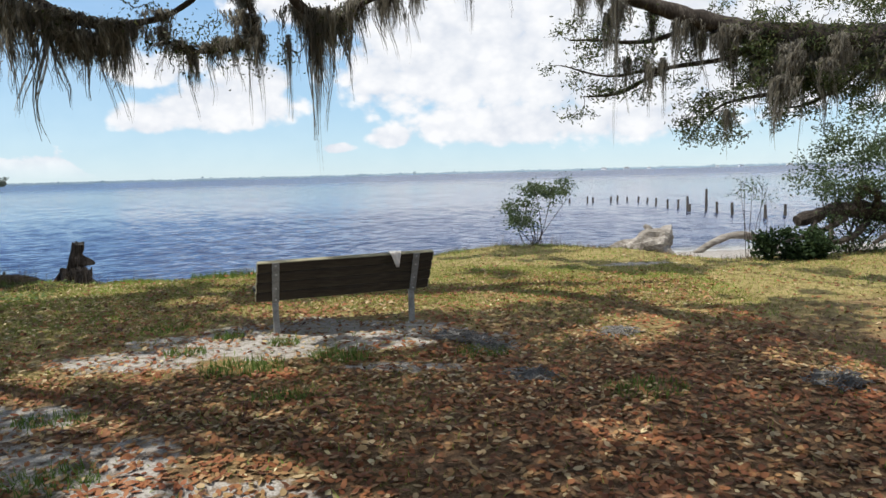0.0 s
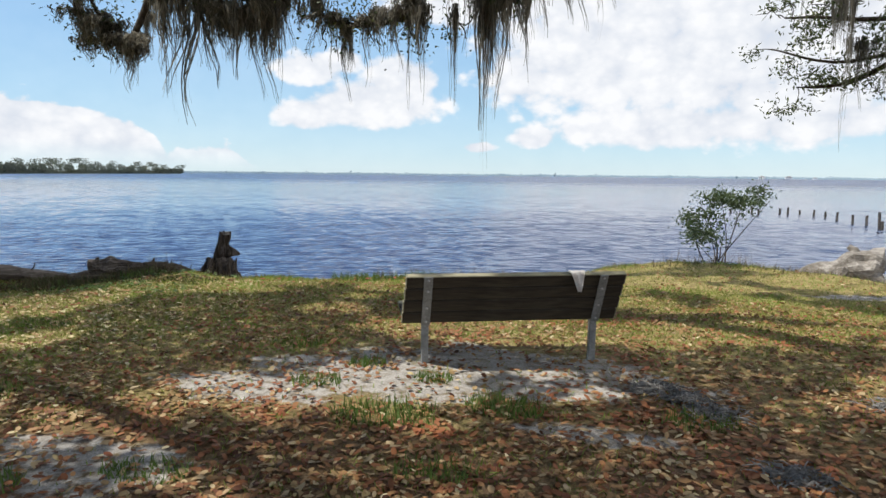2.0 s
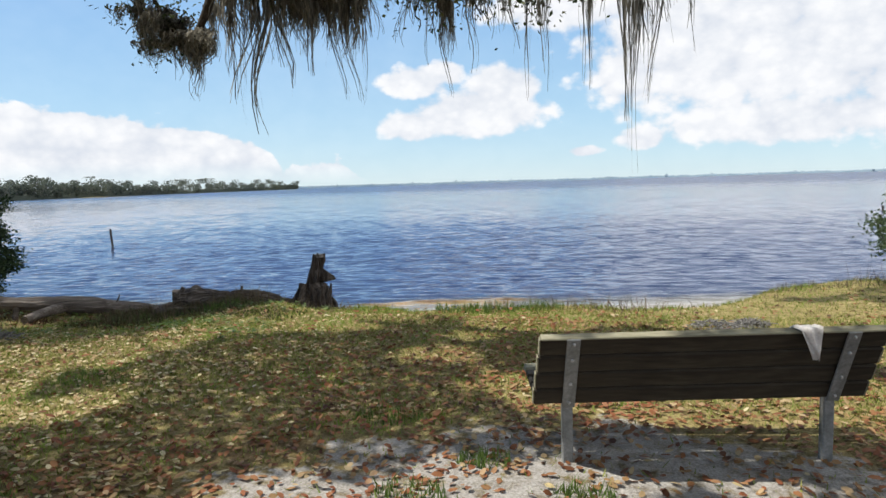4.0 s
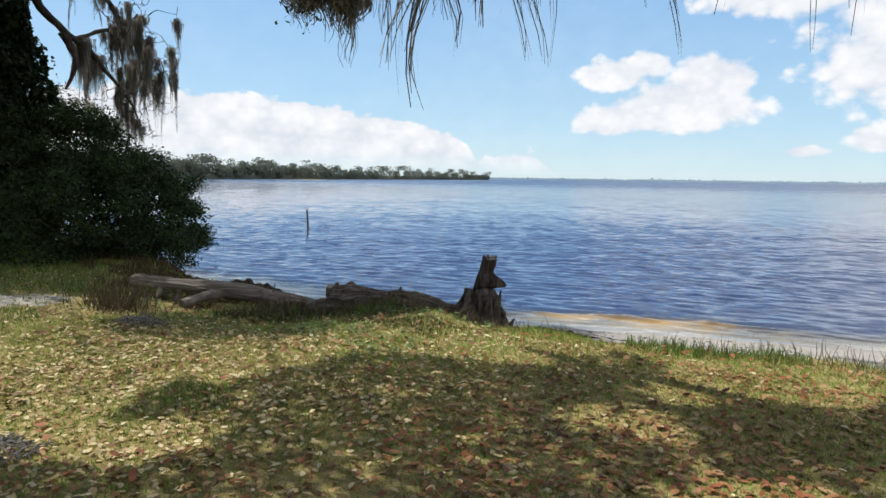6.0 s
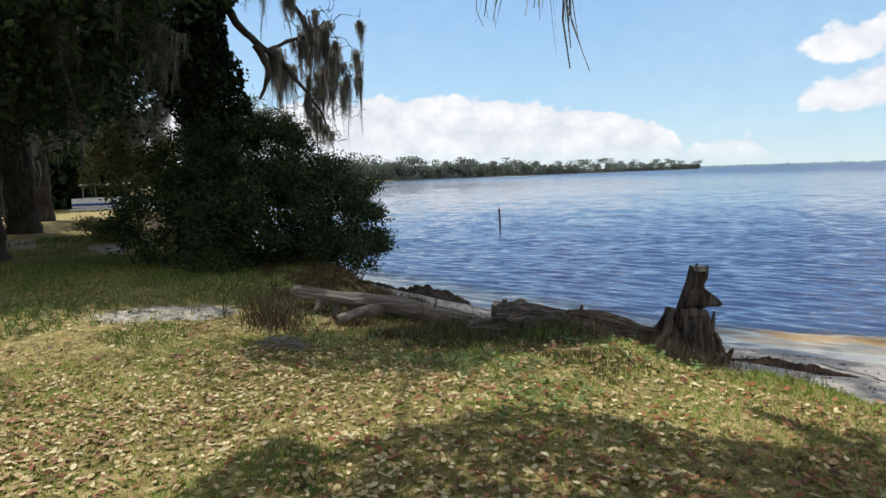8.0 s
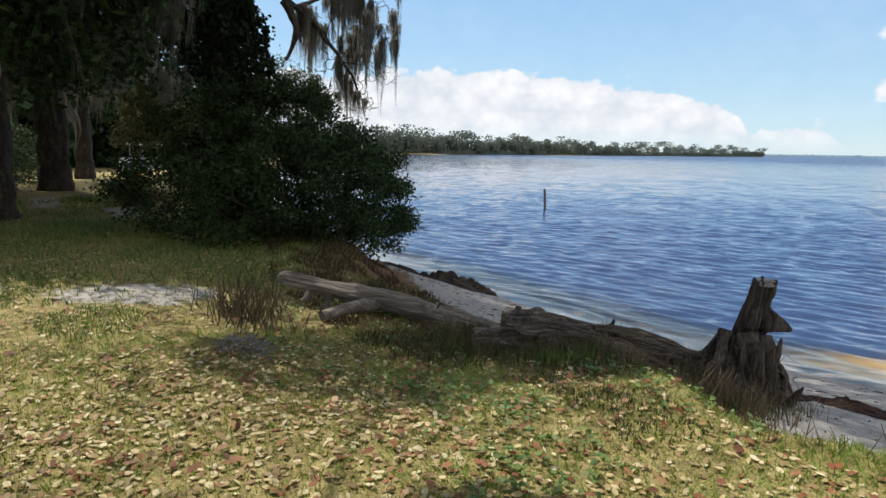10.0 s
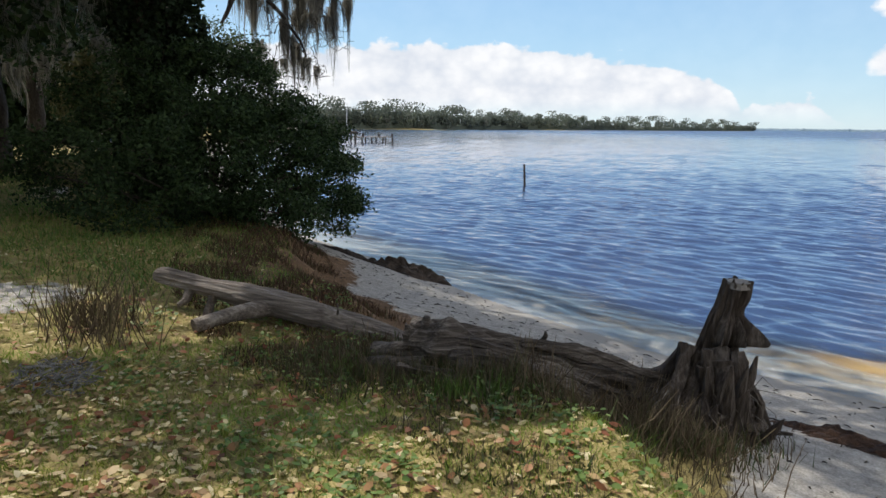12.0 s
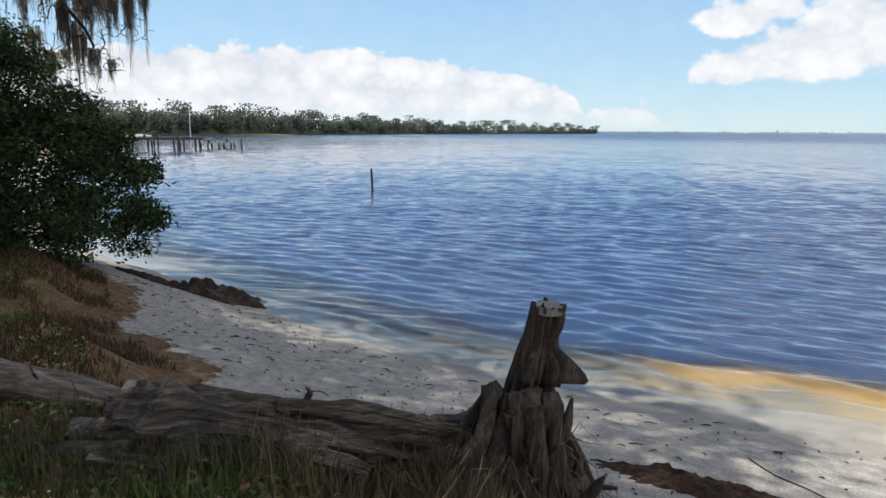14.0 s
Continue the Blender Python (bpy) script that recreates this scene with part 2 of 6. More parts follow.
WEED_GREEN = leafy("weed_leaves", ((0.035, 0.06, 0.015), (0.06, 0.095, 0.025), (0.10, 0.14, 0.04), (0.12, 0.085, 0.045)), 0.6, 0.25)
BRACKEN = leafy("brown_scrub", ((0.05, 0.028, 0.018), (0.1, 0.055, 0.032), (0.15, 0.09, 0.05), (0.07, 0.085, 0.03)), 0.9, 0.2)
STRAW = leafy("dead_stalks", ((0.07, 0.05, 0.032), (0.15, 0.11, 0.07), (0.26, 0.20, 0.13), (0.11, 0.115, 0.045)), 0.9, 0.2)


def ground_material():
    m, t, b = material("ground_soil", 0.95, 0.0, 0.2)
    at = nd(t, "ShaderNodeNewGeometry").outputs["Position"]
    height = nd(t, "ShaderNodeSeparateXYZ", {0: at}).outputs[2]
    sand = nd(t, "ShaderNodeAttribute", attribute_name="sand").outputs["Fac"]
    bare = nd(t, "ShaderNodeAttribute", attribute_name="bare").outputs["Fac"]
    grit, mid, broad = noise_tex(t, at, 70.0, 5.0, 0.7), noise_tex(t, at, 9.0, 5.0, 0.65), noise_tex(t, at, 1.3, 4.0, 0.6)
    turf = ramp(t, maths(t, "MULTIPLY_ADD", grit, 0.55, maths(t, "MULTIPLY", mid, 0.45)), ((0.36, (0.09, 0.066, 0.03)), (0.5, (0.235, 0.19, 0.072)), (0.64, (0.42, 0.35, 0.165))))
    soil = ramp(t, maths(t, "MULTIPLY_ADD", grit, 0.5, maths(t, "MULTIPLY", mid, 0.5)), ((0.36, (0.055, 0.034, 0.019)), (0.52, (0.15, 0.09, 0.048)), (0.66, (0.28, 0.19, 0.11))))
    land = mix(t, smooth(t, maths(t, "ADD", bare, maths(t, "MULTIPLY_ADD", broad, 0.9, -0.45)), 0.3, 0.7), turf, soil)
    dry = ramp(t, maths(t, "MULTIPLY_ADD", grit, 0.6, maths(t, "MULTIPLY", mid, 0.4)), ((0.32, (0.10, 0.09, 0.078)), (0.47, (0.27, 0.25, 0.225)), (0.62, (0.44, 0.42, 0.385))))
    # the water's darkening with depth and its deep blue are painted into the bed
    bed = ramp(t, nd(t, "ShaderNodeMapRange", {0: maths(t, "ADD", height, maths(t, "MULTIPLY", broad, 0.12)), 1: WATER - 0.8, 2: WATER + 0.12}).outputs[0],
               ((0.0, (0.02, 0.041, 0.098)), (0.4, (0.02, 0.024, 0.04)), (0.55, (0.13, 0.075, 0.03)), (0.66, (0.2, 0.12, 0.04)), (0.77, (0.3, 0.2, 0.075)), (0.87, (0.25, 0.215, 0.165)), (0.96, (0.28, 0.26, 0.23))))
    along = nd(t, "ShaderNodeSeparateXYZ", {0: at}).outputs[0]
    # the amber of sunlit shallows is painted on this stretch of bed only
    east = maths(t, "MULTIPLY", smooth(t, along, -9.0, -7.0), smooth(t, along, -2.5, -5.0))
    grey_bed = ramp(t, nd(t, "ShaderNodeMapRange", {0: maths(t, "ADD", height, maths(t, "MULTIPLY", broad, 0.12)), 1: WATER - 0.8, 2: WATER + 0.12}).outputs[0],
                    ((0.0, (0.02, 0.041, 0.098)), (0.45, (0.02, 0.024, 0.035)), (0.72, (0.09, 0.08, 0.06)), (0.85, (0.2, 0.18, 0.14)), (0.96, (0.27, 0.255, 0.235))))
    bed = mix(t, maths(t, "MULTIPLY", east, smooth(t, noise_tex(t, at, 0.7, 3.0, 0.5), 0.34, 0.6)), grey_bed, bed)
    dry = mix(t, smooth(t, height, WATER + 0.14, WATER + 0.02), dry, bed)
    edge = smooth(t, maths(t, "ADD", sand, maths(t, "MULTIPLY", maths(t, "SUBTRACT", mid, 0.5), 1.1)), 0.38, 0.62)
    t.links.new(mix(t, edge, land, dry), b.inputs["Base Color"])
    bump(t, b, maths(t, "MULTIPLY_ADD", grit, 0.4, mid), 0.8, 0.03)
    return m


def water_material():
    m, t, b = material("lake_water", 0.06, 0.0, 0.5)
    b.inputs["Base Color"].default_value = (0.85, 0.93, 1.0, 1.0)
    b.inputs["IOR"].default_value = 1.33
    b.inputs["Transmission Weight"].default_value = 1.0
    at = nd(t, "ShaderNodeTexCoord").outputs["Object"]
    out = nd(t, "ShaderNodeSeparateXYZ", {0: at}).outputs[1]
    t.links.new(nd(t, "ShaderNodeMapRange", {0: out, 1: 30.0, 2: 300.0, 3: 0.012, 4: 0.33}).outputs[0], b.inputs["Roughness"])
    v = nd(t, "ShaderNodeMapping", {0: at, 2: (0, 0, radians(14)), 3: (0.4, 1.0, 1.0)}).outputs[0]
    ripple, chop, gust = noise_tex(t, v, 9.0, 3.0, 0.6, 0.4), noise_tex(t, v, 1.5, 3.0, 0.55, 0.6), noise_tex(t, v, 0.03, 3.0, 0.55)
    waves = maths(t, "MULTIPLY_ADD", ripple, 0.04, maths(t, "MULTIPLY", chop, nd(t, "ShaderNodeMapRange", {0: out, 1: 20.0, 2: 60.0, 3: 0.25, 4: 1.5}).outputs[0]))
    n = nd(t, "ShaderNodeBump", {"Height": waves, "Strength": maths(t, "MULTIPLY_ADD", smooth(t, gust, 0.3, 0.65), 0.4, 0.6), "Distance": 0.06})
    t.links.new(n.outputs[0], b.inputs["Normal"])
    return m


# ---- mesh helpers ----
rng = np.random.default_rng(7)


def np_mesh(name, verts, faces, mat, smooth_faces=False):
    me = bpy.data.meshes.new(name)
    me.from_pydata(np.asarray(verts).tolist(), [], np.asarray(faces).tolist() if isinstance(faces, np.ndarray) else faces)
    me.materials.append(mat)
    if smooth_faces:
        me.polygons.foreach_set("use_smooth", [True] * len(me.polygons))
    me.update()
    return me


def piece(name, me, parent=None, label="", m=None):
    """A mesh as an object, under a thing or a part if one is given."""
    ob = new(name, me)
    if parent:
        ob.parent = parent
    if m is not None:
        ob.matrix_basis = m
    if label:
        ob["label"] = label
    return ob


def part(name, bm, mat, parent, label="", m=None, smooth_faces=False):
    """A bmesh as ONE mesh object under a thing or a part."""
    me = bpy.data.meshes.new(name)
    bm.to_mesh(me)
    bm.free()
    me.materials.append(mat)
    if smooth_faces:
        me.polygons.foreach_set("use_smooth", [True] * len(me.polygons))
    return piece(name, me, parent, label, m)


def thing(name, m, label, category, group="", kind=""):
    ob = new(name)
    ob.empty_display_size = 0.1
    ob.matrix_basis = m
    return tagged(ob, label, category, group, kind)


def board(size, bevel=0.006):
    bm = bmesh.new()
    bmesh.ops.create_cube(bm, size=1.0, matrix=Matrix.Diagonal((*size, 1)))
    bmesh.ops.bevel(bm, geom=bm.edges[:], offset=bevel, segments=1, affect="EDGES")
    return bm


def tube(points, radii, seg=8, rough=0.0, fine=6.0, ridges=0.0, seed=0.0, cap=True):
    """Verts and faces of a round limb along points, its skin roughened by noise and by long ridges."""
    P = [Vector(p) for p in points]
    verts, faces = [], []
    side = None
    for i, p in enumerate(P):
        ahead = (P[min(i + 1, len(P) - 1)] - P[max(i - 1, 0)]).normalized()
        if side is None:
            side = ahead.orthogonal().normalized()
        side = (side - ahead * side.dot(ahead)).normalized()
        up = ahead.cross(side)
        for k in range(seg):
            a = 2 * math.pi * k / seg
            d = side * math.cos(a) + up * math.sin(a)
            r = radii[i]
            if rough:
                r *= 1 + rough * noise.noise((p + d * radii[i]) * fine + Vector((seed, 0, 0)))
            if ridges:
                r *= 1 + ridges * noise.noise(Vector((math.cos(a) * 2.2, math.sin(a) * 2.2, i * 0.12 + seed)))
            verts.append(tuple(p + d * r))
    for i in range(len(P) - 1):
        for k in range(seg):
            j = (k + 1) % seg
            faces.append((i * seg + k, i * seg + j, (i + 1) * seg + j, (i + 1) * seg + k))
    if cap:
        faces.append(tuple(range(seg))[::-1])
        faces.append(tuple((len(P) - 1) * seg + k for k in range(seg)))
    return verts, faces


def joined(shells):
    """Several (verts, faces) as one."""
    V, F = [], []
    for v, f in shells:
        o = len(V)
        V.extend(v)
        F.extend(tuple(i + o for i in face) for face in f)
    return V, F


def spline(points, n):
    """n places along a smooth line through points, each a sequence of numbers of any length."""
    P = np.asarray(points, float)
    t = np.linspace(0, len(P) - 1, n)
    out = []
    for x in t:
        i = min(int(x), len(P) - 2)
        u = x - i
        p0, p1, p2, p3 = P[max(i - 1, 0)], P[i], P[i + 1], P[min(i + 2, len(P) - 1)]
        out.append(0.5 * (2 * p1 + (p2 - p0) * u + (2 * p0 - 5 * p1 + 4 * p2 - p3) * u * u + (3 * p1 - p0 - 3 * p2 + p3) * u ** 3))
    return np.array(out)


def limb(points, r0, r1, n=14, seg=8, rough=0.25, wander=0.0, seed=0.0):
    P = spline(points, n)
    if wander:
        for i in range(1, n):
            P[i] += wander * np.array(noise.noise_vector(Vector(P[i] * 1.7) + Vector((seed, seed, 0))))
    return tube(P, np.linspace(r0, r1, n), seg, rough, 5.0, 0.0, seed)


def unit(n):
    d = rng.normal(size=(n, 3))
    return d / np.linalg.norm(d, axis=1, keepdims=True)


def leaf_quads(centres, length, width, flat=0.0, droop=0.0, fold=0.25):
    """One folded four-cornered leaf at each centre. flat: 1 lays them level; droop: 1 hangs them."""
    C = np.asarray(centres, float)
    n = len(C)
    d = unit(n)
    d[:, 2] = d[:, 2] * (1 - flat) - droop
    d /= np.linalg.norm(d, axis=1, keepdims=True)
    up = unit(n) * (1 - flat) + np.array([0, 0, 1.0]) * flat * 1.6
    s = np.cross(d, up)
    s /= np.linalg.norm(s, axis=1, keepdims=True) + 1e-9
    nn = np.cross(s, d)
    L = (length * rng.uniform(0.6, 1.25, n))[:, None]
    W = (width * rng.uniform(0.7, 1.2, n))[:, None]
    f = fold * W * rng.uniform(0.3, 1.5, (n, 1))
    V = np.stack([C - d * L * 0.5, C + s * W * 0.5 + nn * f, C + d * L * 0.5, C - s * W * 0.5 + nn * f], 1).reshape(-1, 3)
    F = np.arange(n * 4).reshape(n, 4)
    return V, F


def oval_leaves(centres, length, width):
    """One nearly level, gently cupped six-cornered leaf at each centre."""
    C = np.asarray(centres, float)
    n = len(C)
    a, tilt, roll_by = rng.uniform(0, 2 * math.pi, n), rng.normal(0, 0.22, n), rng.normal(0, 0.3, n)
    d = np.stack([np.cos(a) * np.cos(tilt), np.sin(a) * np.cos(tilt), np.sin(tilt)], 1)
    s = np.stack([-np.sin(a) * np.cos(roll_by), np.cos(a) * np.cos(roll_by), np.sin(roll_by)], 1)
    up = np.array([0, 0, 1.0])
    L, W = (length * rng.uniform(0.5, 1.3, n))[:, None], (width * rng.uniform(0.7, 1.25, n))[:, None]
    cup = W * rng.uniform(-0.1, 0.28, (n, 1))
    V = np.stack([C - d * L * 0.5, C - d * L * 0.2 + s * W * 0.45 + up * cup, C + d * L * 0.22 + s * W * 0.5 + up * cup,
                  C + d * L * 0.5 + up * cup * 0.6, C + d * L * 0.2 - s * W * 0.48 + up * cup, C - d * L * 0.22 - s * W * 0.42 + up * cup], 1).reshape(-1, 3)
    return V, np.arange(n * 6).reshape(n, 6)


def blades(bases, height, width, lean=0.4):
    """One narrow three-cornered blade at each base."""
    B = np.asarray(bases, float)
    n = len(B)
    a = rng.uniform(0, 2 * math.pi, n)
    s = np.stack([np.cos(a), np.sin(a), np.zeros(n)], 1) * (width * rng.uniform(0.6, 1.3, n))[:, None] * 0.5
    a = rng.uniform(0, 2 * math.pi, n)
    h = height * rng.uniform(0.45, 1.3, n)
    off = rng.normal(0, lean, n) * h
    tip = B + np.stack([np.cos(a) * off, np.sin(a) * off, h], 1)
    V = np.stack([B - s, B + s, tip], 1).reshape(-1, 3)
    return V, np.arange(n * 3).reshape(n, 3)


def fbm(x, y, scale, octaves=4, seed=0.0):
    """Smooth noise over arrays of places, about -1 to 1."""
    out, amp = np.zeros(np.shape(x)), 1.0
    flat = np.empty(np.size(x))
    for o in range(octaves):
        k = scale * 2 ** o
        for i, (a, b) in enumerate(zip(np.ravel(x), np.ravel(y))):
            flat[i] = noise.noise(Vector((a * k + seed, b * k, o * 9.1)))
        out = out + amp * flat.reshape(np.shape(x))
        amp *= 0.5
    return out


# ---- the lie of the land ----
EDGE_X = (-3000, -666, -450, -335, -307, -200, -94, -60, -20, -14, -11.3, -9.2, -8.3, -6.5, -5.5, -4.5, -3.4, -2.2, -1.35, -0.6, 0.2, 1.0, 2, 3.6, 5.1, 7.2, 14, 40, 3000)
EDGE_Y = (990, 990, 440, 210, 114, 70, 32, 16, 10.3, 11.1, 10.4, 10.4, 10.3, 10.6, 10.3, 10.45, 10.7, 11, 11.2, 11.7, 12.6, 13.5, 14.0, 12.6, 11.2, 11.6, 13, 17, 17)
SHORE_X = (-3000, -666, -450, -335, -307, -200, -94, -60, -19, -16, -13, -10.6, -8.7, -7.4, -6.2, -5.4, -2.2, -0.4, 3, 6, 12, 30, 60, 3000)
SHORE_Y = (1003, 1003, 450, 218, 121, 76, 36, 20, 13.1, 13.4, 13.6, 13.75, 14.05, 14.6, 15.0, 15.4, 16.7, 17.4, 19, 20.0, 21, 23, 24, 24)


def land(x, y):
    """Height of the ground: a nearly level lawn, a small bank, the beach and the bed of the lake."""
    x, y = np.asarray(x, float), np.asarray(y, float)
    edge, shore = np.interp(x, EDGE_X, EDGE_Y), np.interp(x, SHORE_X, SHORE_Y)
    wob = 0.12 * np.sin(x * 2.3) + 0.08 * np.sin(x * 5.1 + 1)
    edge = edge + wob
    d, width = y - edge, shore - edge
    s = np.clip(d / width, 0, 1)
    lawn = 0.018 * np.sin(x * 1.7 + 0.6 * y) + 0.014 * np.sin(1.9 * y - 0.8 * x) + 0.05 * np.exp(-((x - 2) ** 2 + (y - 13.4) ** 2) / 3.0)
    lawn = lawn * np.clip(-d + 1.0, 0, 1)
    drop = np.clip(d / 0.55, 0, 1)
    bank = -0.24 * drop * drop * (3 - 2 * drop)
    out = lawn + bank + (WATER + 0.24) * s
    under = np.clip(y - shore, 0, None)
    dip = -0.17 * np.clip((-6.2 - x) / 1.6, 0, 1) * np.clip((x + 15) / 3, 0, 1) * np.clip((y - 7.4) / 1.8, 0, 1)
    out = out + dip * (1 - s)
    bed = np.where(under < 1.6, under * np.interp(x, (-10, -7, -5, -3), (0.26, 0.13, 0.13, 0.3)), 1.6 * np.interp(x, (-10, -7, -5, -3), (0.26, 0.13, 0.13, 0.3)) + (under - 1.6) * 0.4)
    return np.where(under > 0, WATER - np.minimum(bed, 3.0), out)


def on(x, y, lift=0.0):
    return Vector((x, y, float(land(x, y)) + lift))


# pale sandy places on the lawn: x, y, half width, half depth
BARE_SAND = ((-0.85, 6.5, 1.05, 0.5), (-1.5, 6.0, 0.55, 0.3), (-2.6, 5.75, 0.55, 0.25), (-2.4, 6.3, 0.5, 0.2), (-3.0, 4.35, 0.5, 0.28), (-2.2, 3.6, 0.7, 0.3),
             (-3.6, 3.3, 0.9, 0.5), (-1.2, 3.0, 0.6, 0.25), (-10.9, 7.5, 0.5, 0.62), (-0.2, 5.35, 0.5, 0.12), (3.4, 10.9, 0.5, 0.12),
             (-20.5, 8.2, 1.1, 0.3), (-24, 6.5, 1.4, 0.35), (-2.8, 2.2, 0.8, 0.4))


def sand_mask(x, y):
    edge, shore = np.interp(x, EDGE_X, EDGE_Y), np.interp(x, SHORE_X, SHORE_Y)
    ragged = 0.3 * fbm(x, y, 2.0, 3, 7.7)
    wob = 0.12 * np.sin(x * 2.3) + 0.08 * np.sin(x * 5.1 + 1)
    out = np.clip((y - edge - wob - 0.35 - np.interp(x, (-9.5, -8.4, -7.6, -6.7, -6.1, -5.6), (0.5, 0.3, 0.5, 1.3, 0.5, 0.0))) / 0.5, 0, 1)
    for cx, cy, a, b in BARE_SAND:
        out = np.maximum(out, np.clip(1.25 + ragged - 0.62 * np.sqrt(((x - cx) / a) ** 2 + ((y - cy) / b) ** 2), 0, 0.62))
    return out


def graded(near0, near1, step, far, grow=1.35):
    out = list(np.arange(near0, near1 + step / 2, step))
    s = step
    while out[-1] < far:
        s *= grow
        out.append(out[-1] + s)
    s = step
    while out[0] > -far:
        s *= grow
        out.insert(0, out[0] - s)
    return np.array(out)


def build_ground():
    xs, ys = graded(-14, 6, 0.1, 3500, 1.25), graded(0.5, 17, 0.1, 3500, 1.25)
    X, Y = np.meshgrid(xs, ys)
    Z = land(X, Y)
    nx, ny = len(xs), len(ys)
    k = np.arange(nx * ny).reshape(ny, nx)
    F = np.stack([k[:-1, :-1], k[:-1, 1:], k[1:, 1:], k[1:, :-1]], -1).reshape(-1, 4)
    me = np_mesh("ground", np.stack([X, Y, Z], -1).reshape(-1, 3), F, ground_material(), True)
    bare = np.clip(0.5 - (Y - 5.5) * 0.11, 0.0, 0.65) + 0.12 * (X > 0) - 0.3 * np.clip(-(X + 4) / 2, 0, 1)
    bare = bare + 1.1 * np.clip((Y - np.interp(X, EDGE_X, EDGE_Y) + 1.3) / 0.8, 0, 1) * np.clip((-6.2 - X) / 0.8, 0, 1)
    for key, val in (("sand", sand_mask(X, Y)), ("bare", bare)):
        layer = me.attributes.new(key, "FLOAT", "POINT")
        layer.data.foreach_set("value", val.ravel())
    tagged(piece("ground", me), "leaf-strewn lawn that runs down to a pale sand beach", "ground", kind="structure")


def build_water():
    """The lake: a fan of rows that widen outwards, raised into small wind waves."""
    c = np.array([-2.0, 4.0])
    radii = [6.0]
    while radii[-1] < 3600:
        radii.append(radii[-1] + max(0.05, 0.00008 * radii[-1] ** 2))
    R, A = np.meshgrid(np.array(radii), np.radians(np.arange(-100, 70.1, 0.33)), indexing="ij")
    X, Y = c[0] + R * np.sin(A), c[1] + R * np.cos(A)
    step = np.maximum(0.05, 0.00008 * R ** 2)
    Z = np.zeros_like(X)
    g = np.random.default_rng(12)
    for lam in np.concatenate([np.geomspace(0.2, 0.34, 8), np.geomspace(0.36, 0.72, 13), np.geomspace(1.0, 2.0, 8), np.geomspace(2.3, 7.0, 10)]):
        turn = radians(-16) + g.normal(0, 0.24)
        k = 2 * math.pi / lam
        phase = k * (X * math.sin(turn) + Y * math.cos(turn)) + g.uniform(0, 6.28)
        phase = phase + 1.1 * np.sin(0.2 * k * (X * math.cos(turn) - Y * math.sin(turn)) + g.uniform(0, 6.28))
        steep = 0.07 if lam < 0.35 else 0.1 if lam < 0.9 else 0.03
        fade = np.clip((lam / step - 2.2) / 1.5, 0, 1)
        if lam >= 0.9:
            fade = fade * np.clip((R - 12 * lam) / (20 * lam), 0.25, 1.6)
        patch = 0.65 + 0.35 * np.sin(X * 0.5 / lam ** 0.5 + g.uniform(0, 6)) * np.sin(Y * 0.4 / lam ** 0.5 + g.uniform(0, 6))
        Z += steep / k * g.uniform(0.7, 1.2) * fade * patch * (np.sin(phase) + 0.3 * np.sin(2 * phase + 1.5))
    shore = np.interp(X, SHORE_X, SHORE_Y)
    Z = WATER + Z * np.clip((Y - shore + 0.3) / 1.8, 0.12, 1.0)
    ny, nx = X.shape
    k = np.arange(nx * ny).reshape(ny, nx)
    F = np.stack([k[:-1, :-1], k[:-1, 1:], k[1:, 1:], k[1:, :-1]], -1).reshape(-1, 4)
    me = np_mesh("water", np.stack([X, Y, Z], -1).reshape(-1, 3), F, water_material(), True)
    ob = tagged(piece("water", me), "rippled blue lake water, amber over the shallow sand", "lake", kind="structure")
    ob.visible_shadow = False


build_ground()
build_water()


# ---- far shores ----
def build_ridge(name, mat, P, tall, label):
    """The closed mass of lower growth along a far shore, uneven along its top."""
    if tall <= 0:
        return
    V, F, n = [], [], len(P)
    Q = np.array([P[int(i)] for i in np.linspace(0, n - 1, 1600)])
    for i, p in enumerate(Q):
        away = p / np.linalg.norm(p)
        h = tall * (0.75 + 0.35 * noise.noise(Vector((i * 0.035, 1.0, 0))) + 0.3 * noise.noise(Vector((i * 0.31, 4.0, 0))) + 0.15 * noise.noise(Vector((i * 0.9, 8.0, 0))))
        V += [(*p, WATER - 0.4), (*(p + away * 2), WATER + h * 0.7), (*(p + away * 6), WATER + h), (*(p + away * 30), WATER - 0.4)]
    for i in range(len(Q) - 1):
        for k in range(3):
            F.append((4 * i + k, 4 * i + 4 + k, 4 * i + 5 + k, 4 * i + 1 + k))
    tagged(piece(name + "_growth", np_mesh(name, V, F, mat)), label, "woods", kind="stuff")


